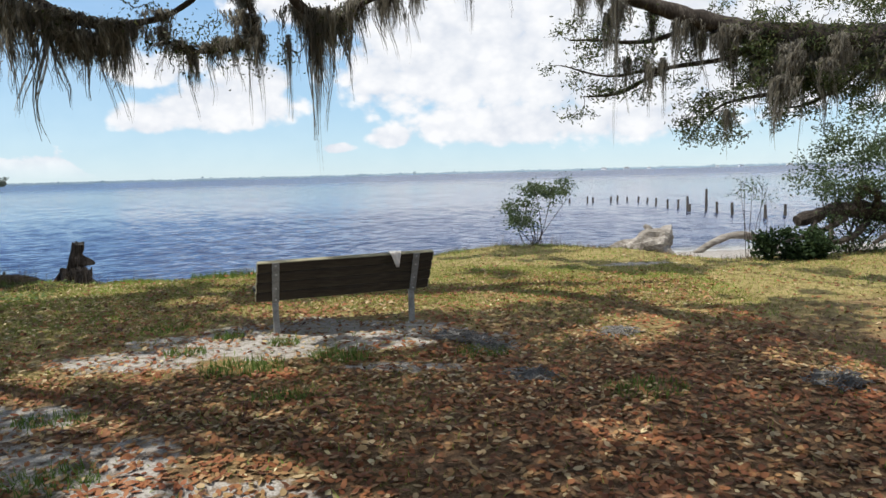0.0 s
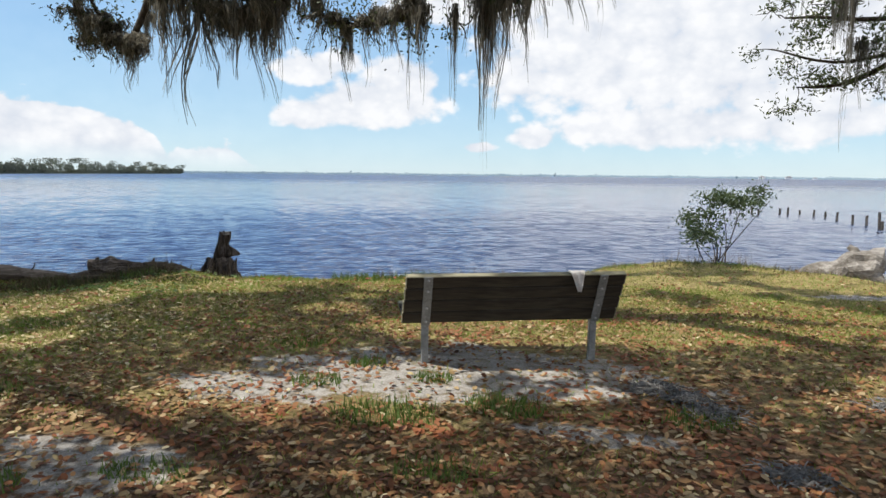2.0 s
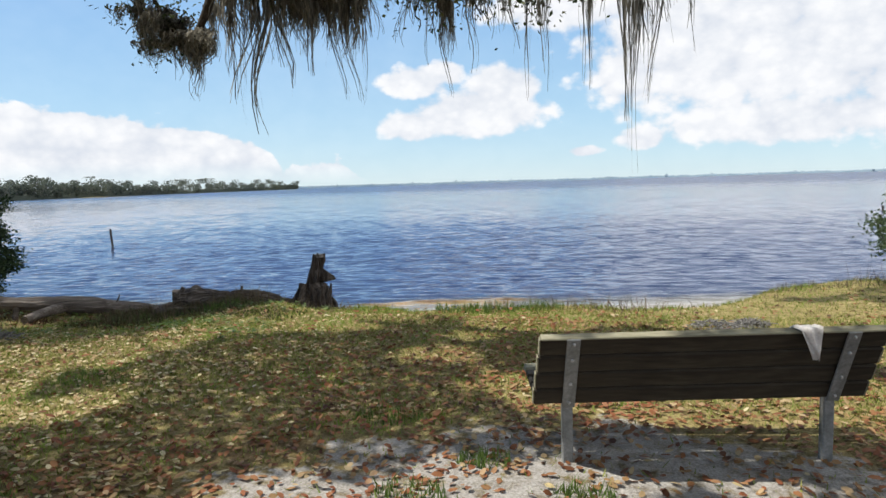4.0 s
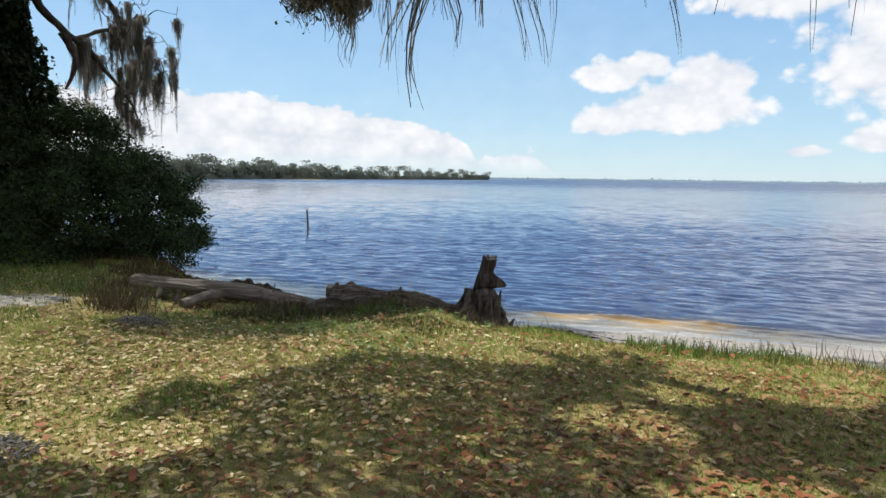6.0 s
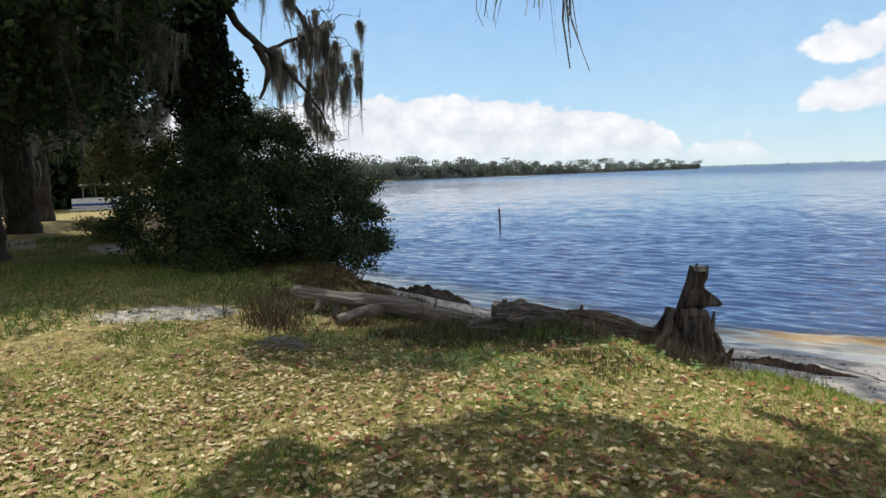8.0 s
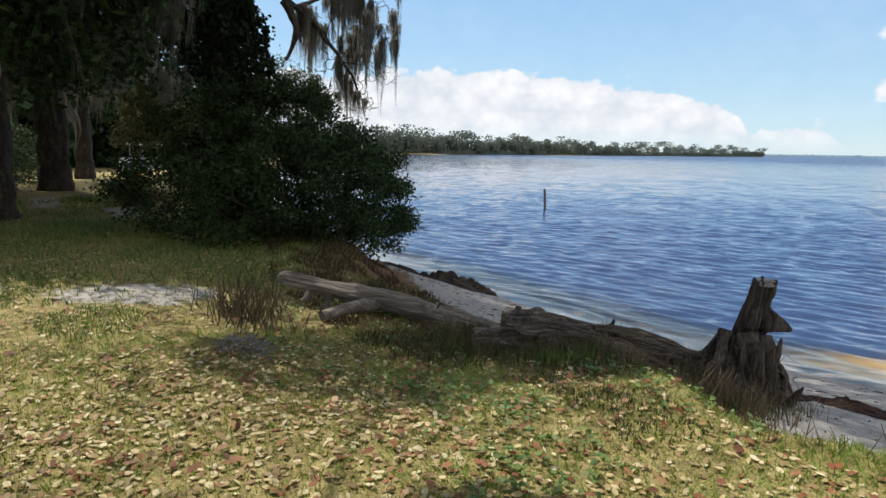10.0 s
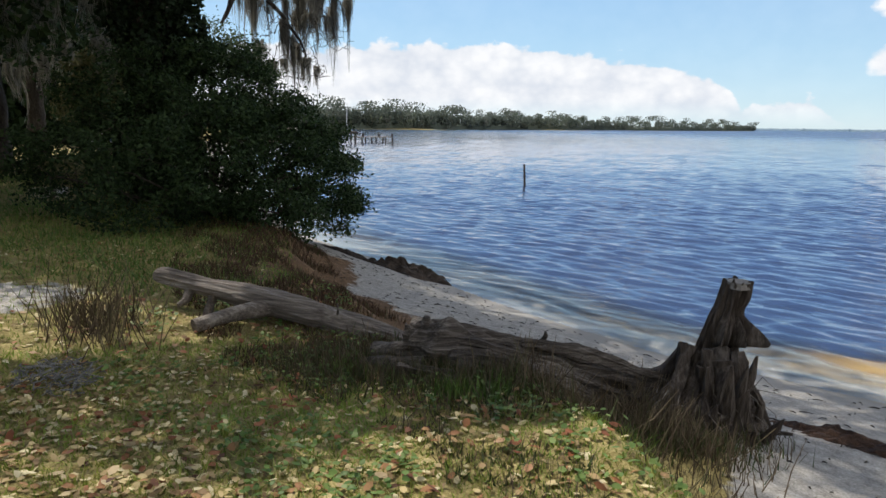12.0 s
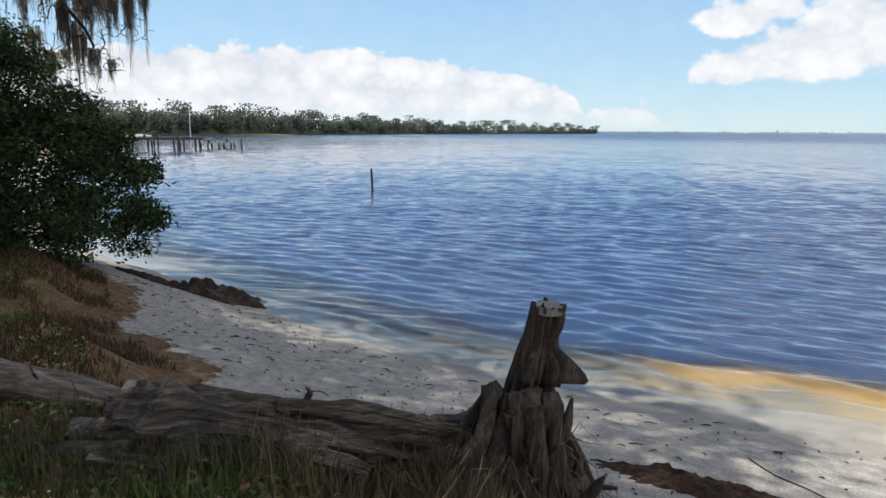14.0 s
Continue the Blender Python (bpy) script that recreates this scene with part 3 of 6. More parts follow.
def build_treeline(name, mat, line, spacing, tall, label, leaf, per_tree, rows=2, pines=0.15, ridge=0.0):
    """Woods along a far shore: trunks and ragged crowns of many leaf clumps, as one mass."""
    P = spline(line, 400)
    build_ridge(name, mat, P, tall * ridge, label)
    length = np.linalg.norm(np.diff(P, axis=0), axis=1).sum()
    V, F = [], []
    o = 0
    for r in range(rows):
        for s in np.linspace(0, 399, int(length / spacing)):
            p = P[int(s)] + np.array([rng.normal(0, spacing * 0.4), rng.normal(0, spacing * 0.4)])
            away = p / np.linalg.norm(p)
            p = p + away * (r * spacing * 1.4 + rng.uniform(0, spacing))
            pine = rng.random() < pines
            h = tall * rng.uniform(0.7, 1.0) * (1.35 if pine else 1.0) * (0.85 + 0.15 * math.sin(s * 0.11) * math.sin(s * 0.037))
            n = int(per_tree * (0.6 if pine else 1))
            if pine:
                c = np.stack([rng.normal(0, 0.16, n) * h, rng.normal(0, 0.16, n) * h, h * rng.uniform(0.66, 1.0, n)], 1)
            else:
                c = unit(n) * (rng.uniform(0.3, 1, n) ** 0.5)[:, None] * np.array([0.4, 0.4, 0.5]) * h + np.array([0, 0, 0.5 * h])
                c[:, 2] = np.abs(c[:, 2])
            v, f = leaf_quads(c + np.array([p[0], p[1], -0.4]), leaf, leaf * 0.8, 0.3)
            V.append(v)
            F.append(f + o)
            o += len(v)
    V, F = np.concatenate(V), np.concatenate(F)
    tagged(piece(name, np_mesh(name, V, F, mat)), label, "woods", kind="stuff")


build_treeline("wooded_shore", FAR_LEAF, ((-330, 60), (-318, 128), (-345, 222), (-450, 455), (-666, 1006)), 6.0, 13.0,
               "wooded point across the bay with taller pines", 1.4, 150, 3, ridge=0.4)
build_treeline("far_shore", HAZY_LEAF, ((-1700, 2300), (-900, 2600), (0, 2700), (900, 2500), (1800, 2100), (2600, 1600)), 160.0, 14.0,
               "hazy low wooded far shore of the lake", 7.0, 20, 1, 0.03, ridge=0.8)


# ---- bench ----
def build_bench():
    at = Vector((-0.84, 6.74, 0.0))
    along = Vector((0.937, 0.35, 0)).normalized()
    turn = math.degrees(math.atan2(along.y, along.x))
    bench = thing("park_bench", pose(at.x, at.y, -0.03, 0, 0, turn), "weathered dark wooden park bench on steel legs, facing the lake", "bench")
    lean = radians(24)
    # backrest: four boards, the top edge coloured pale as if sunlit
    for i in range(4):
        s = 0.055 + i * 0.112
        z, y = 0.40 + s * math.cos(lean), -0.02 - s * math.sin(lean)
        b = part("back_board", board((1.78 + 0.01 * (i == 1), 0.042, 0.106), 0.009), BENCH_WOOD, bench, m=pose(0.006 * (i - 1), y, z, math.degrees(lean), 0, 0.15 * (i - 1)))
        if i == 3:
            part("sunlit_top_edge", board((1.776, 0.048, 0.012), 0.004), BENCH_EDGE, b, "pale top edge, coloured as if lit by the sun", pose(0, 0, 0.053))
        # end faces in the same pale, sunlit tone
        for x in (-0.892, 0.892):
            part("end_grain", board((0.008, 0.036, 0.098), 0.003), BENCH_EDGE, b, m=pose(x, 0, 0))
    for i in range(4):
        part("seat_board", board((1.78, 0.105, 0.04), 0.007), BENCH_WOOD if i < 3 else BENCH_EDGE, bench, m=pose(0, 0.07 + i * 0.118, 0.445 + i * 0.006))
    for x in (-0.71, 0.71):
        leg = part("rear_leg", board((0.058, 0.05, 0.52), 0.006), STEEL, bench, m=pose(x, 0.0, 0.15))
        strap = part("back_strap", board((0.07, 0.012, 0.46), 0.004), STEEL, bench, "galvanised strap with bolts", pose(x, -0.028 - 0.22 * math.sin(lean) - 0.021, 0.40 + 0.22 * math.cos(lean) - 0.012, math.degrees(lean)))
        for z in (-0.19, -0.06, 0.10, 0.2):
            bm = bmesh.new()
            bmesh.ops.create_uvsphere(bm, u_segments=8, v_segments=5, radius=0.011)
            part("bolt", bm, BOLT, strap, m=pose(0, -0.007, z))
        part("seat_bracket", board((0.05, 0.46, 0.05), 0.005), STEEL, bench, m=pose(x, 0.24, 0.395))
    # a pale cloth draped over the top
    V, F, nx, ny = [], [], 9, 15
    top = Vector((0.47, -0.02 - 0.445 * math.sin(lean), 0.40 + 0.445 * math.cos(lean)))
    for j in range(ny):
        u = j / (ny - 1)
        for i in range(nx):
            v = i / (nx - 1) - 0.5
            if u < 0.3:
                y, z = 0.05, 0.012 - (0.3 - u) * 0.25
            elif u < 0.5:
                y, z = 0.05 - (u - 0.3) * 0.5, 0.018
            else:
                y, z = -0.05 - (u - 0.5) * 0.05, 0.018 - (u - 0.5) * 0.3
            w = 0.12 * (1 - max(0, u - 0.5) * 1.5)
            V.append((top.x + v * w + 0.02 * u, top.y + y + 0.012 * math.sin(v * 22 + u * 5), top.z + z + 0.006 * math.sin(v * 15)))
    for j in range(ny - 1):
        for i in range(nx - 1):
            k = j * nx + i
            F.append((k, k + 1, k + nx + 1, k + nx))
    me = np_mesh("cloth", V, F, CLOTH, True)
    rag = tagged(piece("cloth", me, m=bench.matrix_basis.copy()), "pale crumpled cloth draped over the bench's top board", "cloth")
    solid = rag.modifiers.new("thickness", "SOLIDIFY")
    solid.thickness = 0.004


build_bench()


# ---- stump, logs and beach ----
def shards(base, n, spread, tall, seed, out=(1, 0)):
    """Ragged splinters that stand out of rotten wood."""
    r = random.Random(seed)
    shells = []
    for _ in range(n):
        a = math.atan2(out[1], out[0]) + r.uniform(-1.2, 1.2)
        d = Vector((math.cos(a), math.sin(a), 0))
        p = Vector(base) + d * r.uniform(0.1, spread)
        h = tall * r.uniform(0.4, 1.0)
        pts = [p + Vector((0, 0, -0.1)), p + d * 0.02 + Vector((0, 0, h * 0.35)), p + d * r.uniform(0.02, 0.1) + Vector((0, 0, h * 0.75)), p + d * r.uniform(0.05, 0.16) + Vector((0, 0, h))]
        w = r.uniform(0.04, 0.09)
        shells.append(tube(pts, [w, w * 0.9, w * 0.55, 0.008], 6, 0.7, 14.0, 0.3, r.random() * 9))
    return shells


def build_stump():
    gx, gy = -6.72, 12.15
    base = float(land(gx, gy))
    stump = thing("tree_stump", pose(gx, gy, base), "tall weathered dead stump with ragged roots on the beach", "stump")
    # the spire: leans a little, hollowed on the lake side
    n, seg = 84, 72
    V, F = [], []
    top = 0.47 - base
    for i in range(n):
        u = i / (n - 1)
        z = -0.1 + (top + 0.1) * u
        cx, cy = 0.10 * u - 0.06 * (1 - u) ** 2, 0.10 * u
        r0 = 0.088 + 0.19 * (1 - u) ** 1.25 + 0.30 * max(0, 0.34 - u) ** 1.2
        for k in range(seg):
            a = 2 * math.pi * k / seg
            rib = noise.noise(Vector((math.cos(a) * 3.2, math.sin(a) * 3.2, z * 0.9 + 4)))
            knot = noise.noise(Vector((math.cos(a) * 1.6, math.sin(a) * 1.6, z * 3.4)))
            fib = noise.noise(Vector((math.cos(a) * 9, math.sin(a) * 9, z * 2.0)))
            crack = abs(noise.noise(Vector((math.cos(a) * 5, math.sin(a) * 5, z * 1.3 + 2))))
            r = r0 * (1.06 + 0.34 * rib + 0.26 * knot * (1 - 0.5 * u) + 0.16 * fib - 0.3 * max(0.0, 0.22 - crack) * 3)
            east = max(0.0, math.cos(a + 0.2))
            r *= 1 - 0.42 * east * math.exp(-((u - 0.58) / 0.05) ** 2) + (0.5 + 0.5 * knot + 0.9 * fib) * east ** 1.8 * min(1.0, max(0.0, (u - 0.61) / 0.025), max(0.0, (0.79 - u) / 0.13)) - 0.38 * east * math.exp(-((u - 0.82) / 0.055) ** 2)
            zz = z + (0.05 * noise.noise(Vector((math.cos(a) * 2, math.sin(a) * 2, 7.0))) if i == n - 1 else 0)
            V.append((cx + r * math.cos(a), cy + r * math.sin(a), zz))
    for i in range(n - 1):
        for k in range(seg):
            j = (k + 1) % seg
            F.append((i * seg + k, i * seg + j, (i + 1) * seg + j, (i + 1) * seg + k))
    piece("trunk", np_mesh("trunk", V, F, STUMP), stump)
    cap = tube([(0.10, 0.10, top - 0.04), (0.10, 0.10, top + 0.004)], [0.095, 0.085], 16, 0.3, 9.0)
    piece("sawn_top", np_mesh("sawn_top", *cap, STUMP_TOP), stump, "grey sawn top")
    roots = [limb([(-0.1, 0, 0.32), (-0.45, -0.12, 0.12), (-0.85, -0.35, 0.06), (-1.3, -0.75, 0.14)], 0.2, 0.07, 16, 12, 0.5),
             limb([(0.05, -0.05, 0.3), (0.2, -0.38, 0.10), (0.3, -0.75, 0.08)], 0.17, 0.05, 10, 10, 0.6),
             limb([(0.15, 0, 0.28), (0.42, -0.05, 0.05), (0.62, -0.2, -0.06)], 0.16, 0.05, 10, 10, 0.6),
             limb([(-0.1, 0.1, 0.25), (-0.25, 0.42, 0.0), (-0.4, 0.7, -0.15)], 0.15, 0.04, 10, 10, 0.6)]
    for r in roots:
        piece("root", np_mesh("root", *r, STUMP), stump)
    for i, (p, k, s, h) in enumerate((((0.16, -0.08, 0.0), 9, 0.26, 0.62), ((0.1, -0.3, 0.0), 9, 0.3, 0.42), ((0.32, -0.2, -0.05), 7, 0.22, 0.36))):
        piece("splintered_root", np_mesh("splintered_root", *joined(shards(p, k, s, h, 11 + i, (1, -0.3))), STUMP), stump, "ragged rotten splinters")
    # the torn root plate: thick dark roots that run down and outwards, broken off ragged
    rr = random.Random(17)
    for _ in range(34):
        a = rr.uniform(-2.6, 0.35)
        d = Vector((math.cos(a), math.sin(a), 0))
        p = d * rr.uniform(0.12, 0.26) + Vector((0, 0, rr.uniform(0.25, 0.62)))
        q = d * rr.uniform(0.32, 0.48) + Vector((rr.uniform(-0.06, 0.06), rr.uniform(-0.06, 0.06), rr.uniform(0.05, 0.3)))
        e = d * rr.uniform(0.42, 0.66) + Vector((rr.uniform(-0.1, 0.1), rr.uniform(-0.1, 0.1), rr.uniform(-0.14, 0.12)))
        w = rr.uniform(0.03, 0.07)
        piece("torn_root", np_mesh("torn_root", *tube(spline([p, q, e], 9), list(np.linspace(w, w * 0.25, 9)), 8, 0.7, 12.0, 0.5, rr.random() * 9), STUMP), stump)
    # dry rootlets that hang about its foot
    r = random.Random(5)
    shells = []
    for _ in range(60):
        a = r.uniform(-2.4, 0.2)
        p = Vector((math.cos(a) * 0.38, math.sin(a) * 0.38 - 0.12, r.uniform(0.0, 0.36)))
        d = Vector((math.cos(a), math.sin(a), 0))
        q = p + d * r.uniform(0.1, 0.35) + Vector((r.uniform(-0.1, 0.1), 0, r.uniform(-0.3, 0.12)))
        shells.append(tube([p, p.lerp(q, 0.5) + Vector((r.uniform(-0.06, 0.06), r.uniform(-0.06, 0.06), r.uniform(-0.06, 0.1))), q], [0.004, 0.003, 0.0012], 4))
    tagged(piece("root_fringe", np_mesh("root_fringe", *joined(shells), PALE_BARK), stump, "dry pale rootlets"), kind="stuff")


def build_logs():
    # long bare trunk with a forked stub, its butt raised
    o = Vector((9.3, -9.65, 0.17))
    log = thing("fallen_log", Matrix.Translation(-o), "long bare grey fallen trunk with a forked stub", "log")
    line = [Vector(p) + o for p in ((-10.27, 8.9, 0.14), (-9.9, 9.2, 0.09), (-9.55, 9.48, 0.045), (-9.25, 9.73, 0.0), (-8.85, 10.05, -0.08), (-8.4, 10.4, -0.19), (-8.0, 10.62, -0.28))]
    girth = np.interp(np.linspace(0, 1, 64), (0, 0.01, 0.04, 0.3, 0.42, 0.5, 1), (0.045, 0.066, 0.074, 0.086, 0.105, 0.12, 0.085))
    piece("trunk", np_mesh("trunk", *tube(spline(line, 64), list(girth), 28, 0.1, 5.0, 0.3), DRIFT), log)
    piece("stub", np_mesh("stub", *limb([Vector(p) + o for p in ((-9.25, 9.72, -0.02), (-9.3, 9.5, -0.045), (-9.28, 9.28, -0.06), (-9.22, 9.02, -0.09))], 0.085, 0.055, 18, 16, 0.15), DRIFT), log, "forked stub")
    piece("stub", np_mesh("stub", *limb([Vector(p) + o for p in ((-9.75, 9.31, 0.04), (-9.72, 9.26, -0.06), (-9.66, 9.2, -0.2))], 0.05, 0.035, 8, 10, 0.4), DRIFT), log)
    for p, q, s, r0 in (((-9.95, 9.14, 0.07), (-9.85, 9.08, -0.02), (-9.82, 9.0, -0.06), 0.05), ((-8.7, 10.05, 0.0), (-8.62, 10.02, 0.06), (-8.58, 10.0, 0.13), 0.012)):
        piece("snag", np_mesh("snag", *limb([Vector(v) + o for v in (p, q, s)], r0, r0 * 0.4, 8, 8, 0.5), DRIFT), log)
    # rotten trunk with a broken end, split into long slabs, reaching to the stump
    o = Vector((7.5, -10.6, 0.2))
    old = thing("rotten_log", Matrix.Translation(-o), "dark rotten log with split gnarled root end", "log")
    body = [Vector(p) + o for p in ((-7.82, 10.22, 0.0), (-7.62, 10.42, 0.0), (-7.4, 10.72, -0.06), (-7.18, 11.1, -0.18), (-6.98, 11.5, -0.32), (-6.8, 11.95, -0.42))]
    girth = np.interp(np.linspace(0, 1, 60), (0, 0.015, 0.2, 0.45, 1), (0.1, 0.15, 0.15, 0.115, 0.13))
    piece("trunk", np_mesh("trunk", *tube(spline(body, 60), list(girth), 40, 0.3, 7.0, 0.75, 3.0), ROTTEN), old)
    slabs = (((-7.78, 10.36, 0.1), (-7.5, 10.68, 0.06), (-7.2, 11.15, -0.08), (-7.0, 11.55, -0.22), 0.055, 0.02), ((-7.72, 10.2, 0.06), (-7.4, 10.5, 0.05), (-7.1, 10.85, -0.05), (-6.92, 11.2, -0.2), 0.06, 0.02),
             ((-7.45, 10.35, -0.02), (-7.2, 10.6, -0.03), (-7.0, 10.85, -0.12), (-6.85, 11.1, -0.24), 0.075, 0.03), ((-7.3, 10.85, 0.04), (-7.1, 11.15, 0.0), (-6.95, 11.5, -0.14), (-6.8, 11.9, -0.3), 0.05, 0.03),
             ((-7.6, 10.05, -0.12), (-7.4, 10.2, -0.12), (-7.2, 10.4, -0.16), (-7.1, 10.6, -0.2), 0.08, 0.05))
    for i, (*pts, r0, r1) in enumerate(slabs):
        P = spline([Vector(v) + o for v in pts], 26)
        piece("split_slab", np_mesh("split_slab", *tube(P, list(np.interp(np.linspace(0, 1, 26), (0, 0.04, 0.5, 1), (r0 * 0.6, r0, r0 * 0.85, r1))), 18, 0.35, 9.0, 0.7, i * 5.0), ROTTEN), old)
    stubs = (((-7.6, 10.3, -0.06), (-7.85, 10.18, -0.08), (-8.06, 10.09, -0.12), 0.085, 0.065), ((-7.55, 10.2, -0.12), (-7.75, 10.05, -0.14), (-7.95, 9.94, -0.16), 0.085, 0.05), ((-7.72, 10.34, 0.08), (-7.73, 10.33, 0.15), (-7.72, 10.33, 0.2), 0.045, 0.025),
             ((-7.35, 10.5, -0.02), (-7.3, 10.38, -0.06), (-7.24, 10.26, -0.14), 0.065, 0.045), ((-7.2, 10.72, -0.08), (-7.1, 10.6, -0.14), (-7.06, 10.52, -0.26), 0.06, 0.04), ((-7.28, 11.0, 0.02), (-7.22, 11.0, 0.09), (-7.2, 10.98, 0.13), 0.025, 0.008))
    for i, (p, q, s, r0, r1) in enumerate(stubs):
        piece("gnarled_root", np_mesh("gnarled_root", *limb([Vector(v) + o for v in (p, q, s)], r0, r1, 14, 14, 0.5, 0.0, i * 2.0), ROTTEN), old)


def build_wrack():
    """Dark peat and root mass at the water's edge, and washed-up weed."""
    for name, mat, label, cx, cy, a, b, h, turn, seed in (
            ("peat_ledge", PEAT, "dark peaty root mass at the water's edge", -13.55, 13.35, 0.95, 0.42, 0.2, 0.35, 1.0),
            ("peat_ledge", PEAT, "dark peaty root mass at the water's edge", -14.9, 12.75, 0.8, 0.2, 0.07, 0.2, 4.0),
            ("weed_mat", WEED_MAT, "low mat of dark washed-up weed on the sand", -5.93, 12.97, 0.66, 0.2, 0.07, 0.42, 7.0)):
        n, V, F = 34, [], []
        for j in range(n):
            for i in range(n):
                u, v = i / (n - 1) * 2 - 1, j / (n - 1) * 2 - 1
                d = math.hypot(u, v) * (1 + 0.4 * noise.noise(Vector((math.atan2(v, u) * 1.3, seed, 0))))
                x, y = cx + u * a * math.cos(turn) - v * b * math.sin(turn), cy + u * a * math.sin(turn) + v * b * math.cos(turn)
                z = float(land(x, y)) + h * (1 - d * d) * (0.8 + 0.9 * noise.noise(Vector((x * 7, y * 7, seed)))) + 0.03 * noise.noise(Vector((x * 22, y * 22, seed)))
                V.append((x, y, max(z, float(land(x, y)) - 0.08)))
        for j in range(n - 1):
            for i in range(n - 1):
                k = j * n + i
                F.append((k, k + 1, k + n + 1, k + n))
        tagged(piece(name, np_mesh(name, V, F, mat)), label, "wrack")
    r = random.Random(3)
    shells = []
    for _ in range(620):
        x = r.uniform(-14.5, -3.0)
        e, s = np.interp(x, EDGE_X, EDGE_Y), np.interp(x, SHORE_X, SHORE_Y)
        y = e + (s - e) * (0.25 + 0.7 * r.random())
        k, a = r.choice((0.02, 0.025, 0.03, 0.04, 0.06, 0.11)), r.uniform(0, 6.28)
        p = on(x, y, 0.006)
        q = on(x + math.cos(a) * k, y + math.sin(a) * k, 0.008)
        shells.append(tube([p, p.lerp(q, 0.5) + Vector((0, 0, 0.006)), q], [0.004, 0.0055, 0.002], 5, 0.4, 20.0))
    tagged(piece("beach_twigs", np_mesh("beach_twigs", *joined(shells), PEAT)), "dark twigs and bark scraps on the sand", "twigs", kind="stuff")
    for x, y, ang, k in ((-5.6, 13.6, -0.5, 0.9), (-4.9, 13.1, -0.45, 0.7), (-8.9, 12.1, 0.2, 0.3)):
        d = Vector((math.cos(ang), math.sin(ang), 0))
        pts = [on(x + d.x * k * u, y + d.y * k * u, 0.008) + Vector((0, 0.03 * math.sin(u * 7), 0)) for u in (-0.5, -0.2, 0.1, 0.5)]
        tagged(piece("beach_stick", np_mesh("beach_stick", *limb(pts, 0.007, 0.003, 10, 6, 0.3), PEAT)), "thin dark stick lying on the sand", "stick", "sticks on the beach")


def build_right_shore():
    x, y = 5.75, 17.6
    z = float(land(x, y))
    d = thing("bleached_driftwood", pose(x, y, z) @ Matrix.Scale(0.9, 4), "big bleached driftwood root stump lying on the shore", "driftwood")
    piece("root_plate", np_mesh("root_plate", *tube(spline([(-1.4, 0.2, 0.05), (-0.7, 0.1, 0.22), (-0.1, 0, 0.42), (0.35, -0.05, 0.5), (0.6, -0.1, 0.3)], 22), list(np.interp(np.linspace(0, 1, 22), (0, 0.5, 0.8, 1), (0.1, 0.3, 0.42, 0.16))), 18, 0.6, 3.0, 0.4), WHITE_DRIFT), d)
    for p, q, s in (((0.2, -0.2, 0.4), (0.5, -0.4, 0.2), (0.8, -0.5, -0.1)), ((0.1, 0, 0.6), (0.0, -0.05, 0.85), (-0.12, 0, 0.98)), ((0.3, 0, 0.6), (0.55, 0, 0.72), (0.75, 0.05, 0.55)), ((-0.3, -0.2, 0.3), (-0.5, -0.5, 0.1), (-0.8, -0.7, -0.1))):
        piece("root", np_mesh("root", *limb((p, q, s), 0.17, 0.06, 10, 10, 0.6), WHITE_DRIFT), d)
    arch = spline([(7.6, 19.0, -0.95), (8.2, 19.1, -0.62), (8.9, 19.2, -0.45), (9.6, 19.2, -0.6), (10.2, 19.3, -0.95)], 22)
    tagged(piece("arched_log", np_mesh("arched_log", *tube(arch, list(np.linspace(0.09, 0.13, 22)), 14, 0.35, 4.0), WHITE_DRIFT, True)), "bleached log that arches out of the shallows", "log")
    line = spline([(7.9, 14.2, 0.35), (8.5, 14.3, 0.5), (9.2, 14.4, 0.55), (10.4, 14.6, 0.4), (11.8, 14.9, 0.0)], 24)
    c = Vector((0.16, 0.1, 1.57))
    dark = thing("fallen_dark_trunk", Matrix.Translation(c) @ Matrix.Scale(0.8, 4) @ Matrix.Translation(-c), "dark fallen trunk with broken limbs under a shrub", "log")
    piece("trunk", np_mesh("trunk", *tube(line, list(np.linspace(0.13, 0.24, 24)), 14, 0.5, 4.0), BARK), dark)
    for pts in (((8.3, 14.25, 0.45), (8.2, 14.1, 0.2), (8.0, 14.0, -0.05)), ((8.9, 14.3, 0.5), (8.6, 14.1, 0.2), (8.5, 13.9, -0.03)), ((9.4, 14.4, 0.5), (9.2, 14.2, 0.8), (9.3, 14.2, 1.2)), ((9.0, 14.3, 0.4), (8.3, 14.0, 0.12), (7.4, 13.7, -0.05)), ((9.6, 14.4, 0.3), (9.0, 14.0, 0.0), (8.3, 13.7, -0.1)), ((10.0, 14.5, 0.4), (9.8, 14.0, 0.1), (9.2, 13.6, -0.1)), ((9.7, 14.4, 0.5), (9.5, 14.0, 0.9), (9.0, 13.9, 1.1))):
        piece("broken_limb", np_mesh("broken_limb", *limb(pts, 0.09, 0.04, 9, 8, 0.5), BARK), dark)


build_stump()
build_logs()
build_wrack()
build_right_shore()


# ---- pilings, posts and the dock ----
def piling(x, y, tall, r, label="old dark piling standing in the lake"):
    z = WATER - 0.6
    lean = rng.normal(0, 0.02, 2)
    pts = [(x, y, z), (x + lean[0], y + lean[1], z + 0.5 * (tall + 0.6)), (x + 2 * lean[0], y + 2 * lean[1], WATER + tall)]
    return tagged(piece("piling", np_mesh("piling", *tube(spline(pts, 8), list(np.linspace(r, r * 0.8, 8)), 9, 0.3, 4.0), PILE)), label, "piling", "row of old pilings")


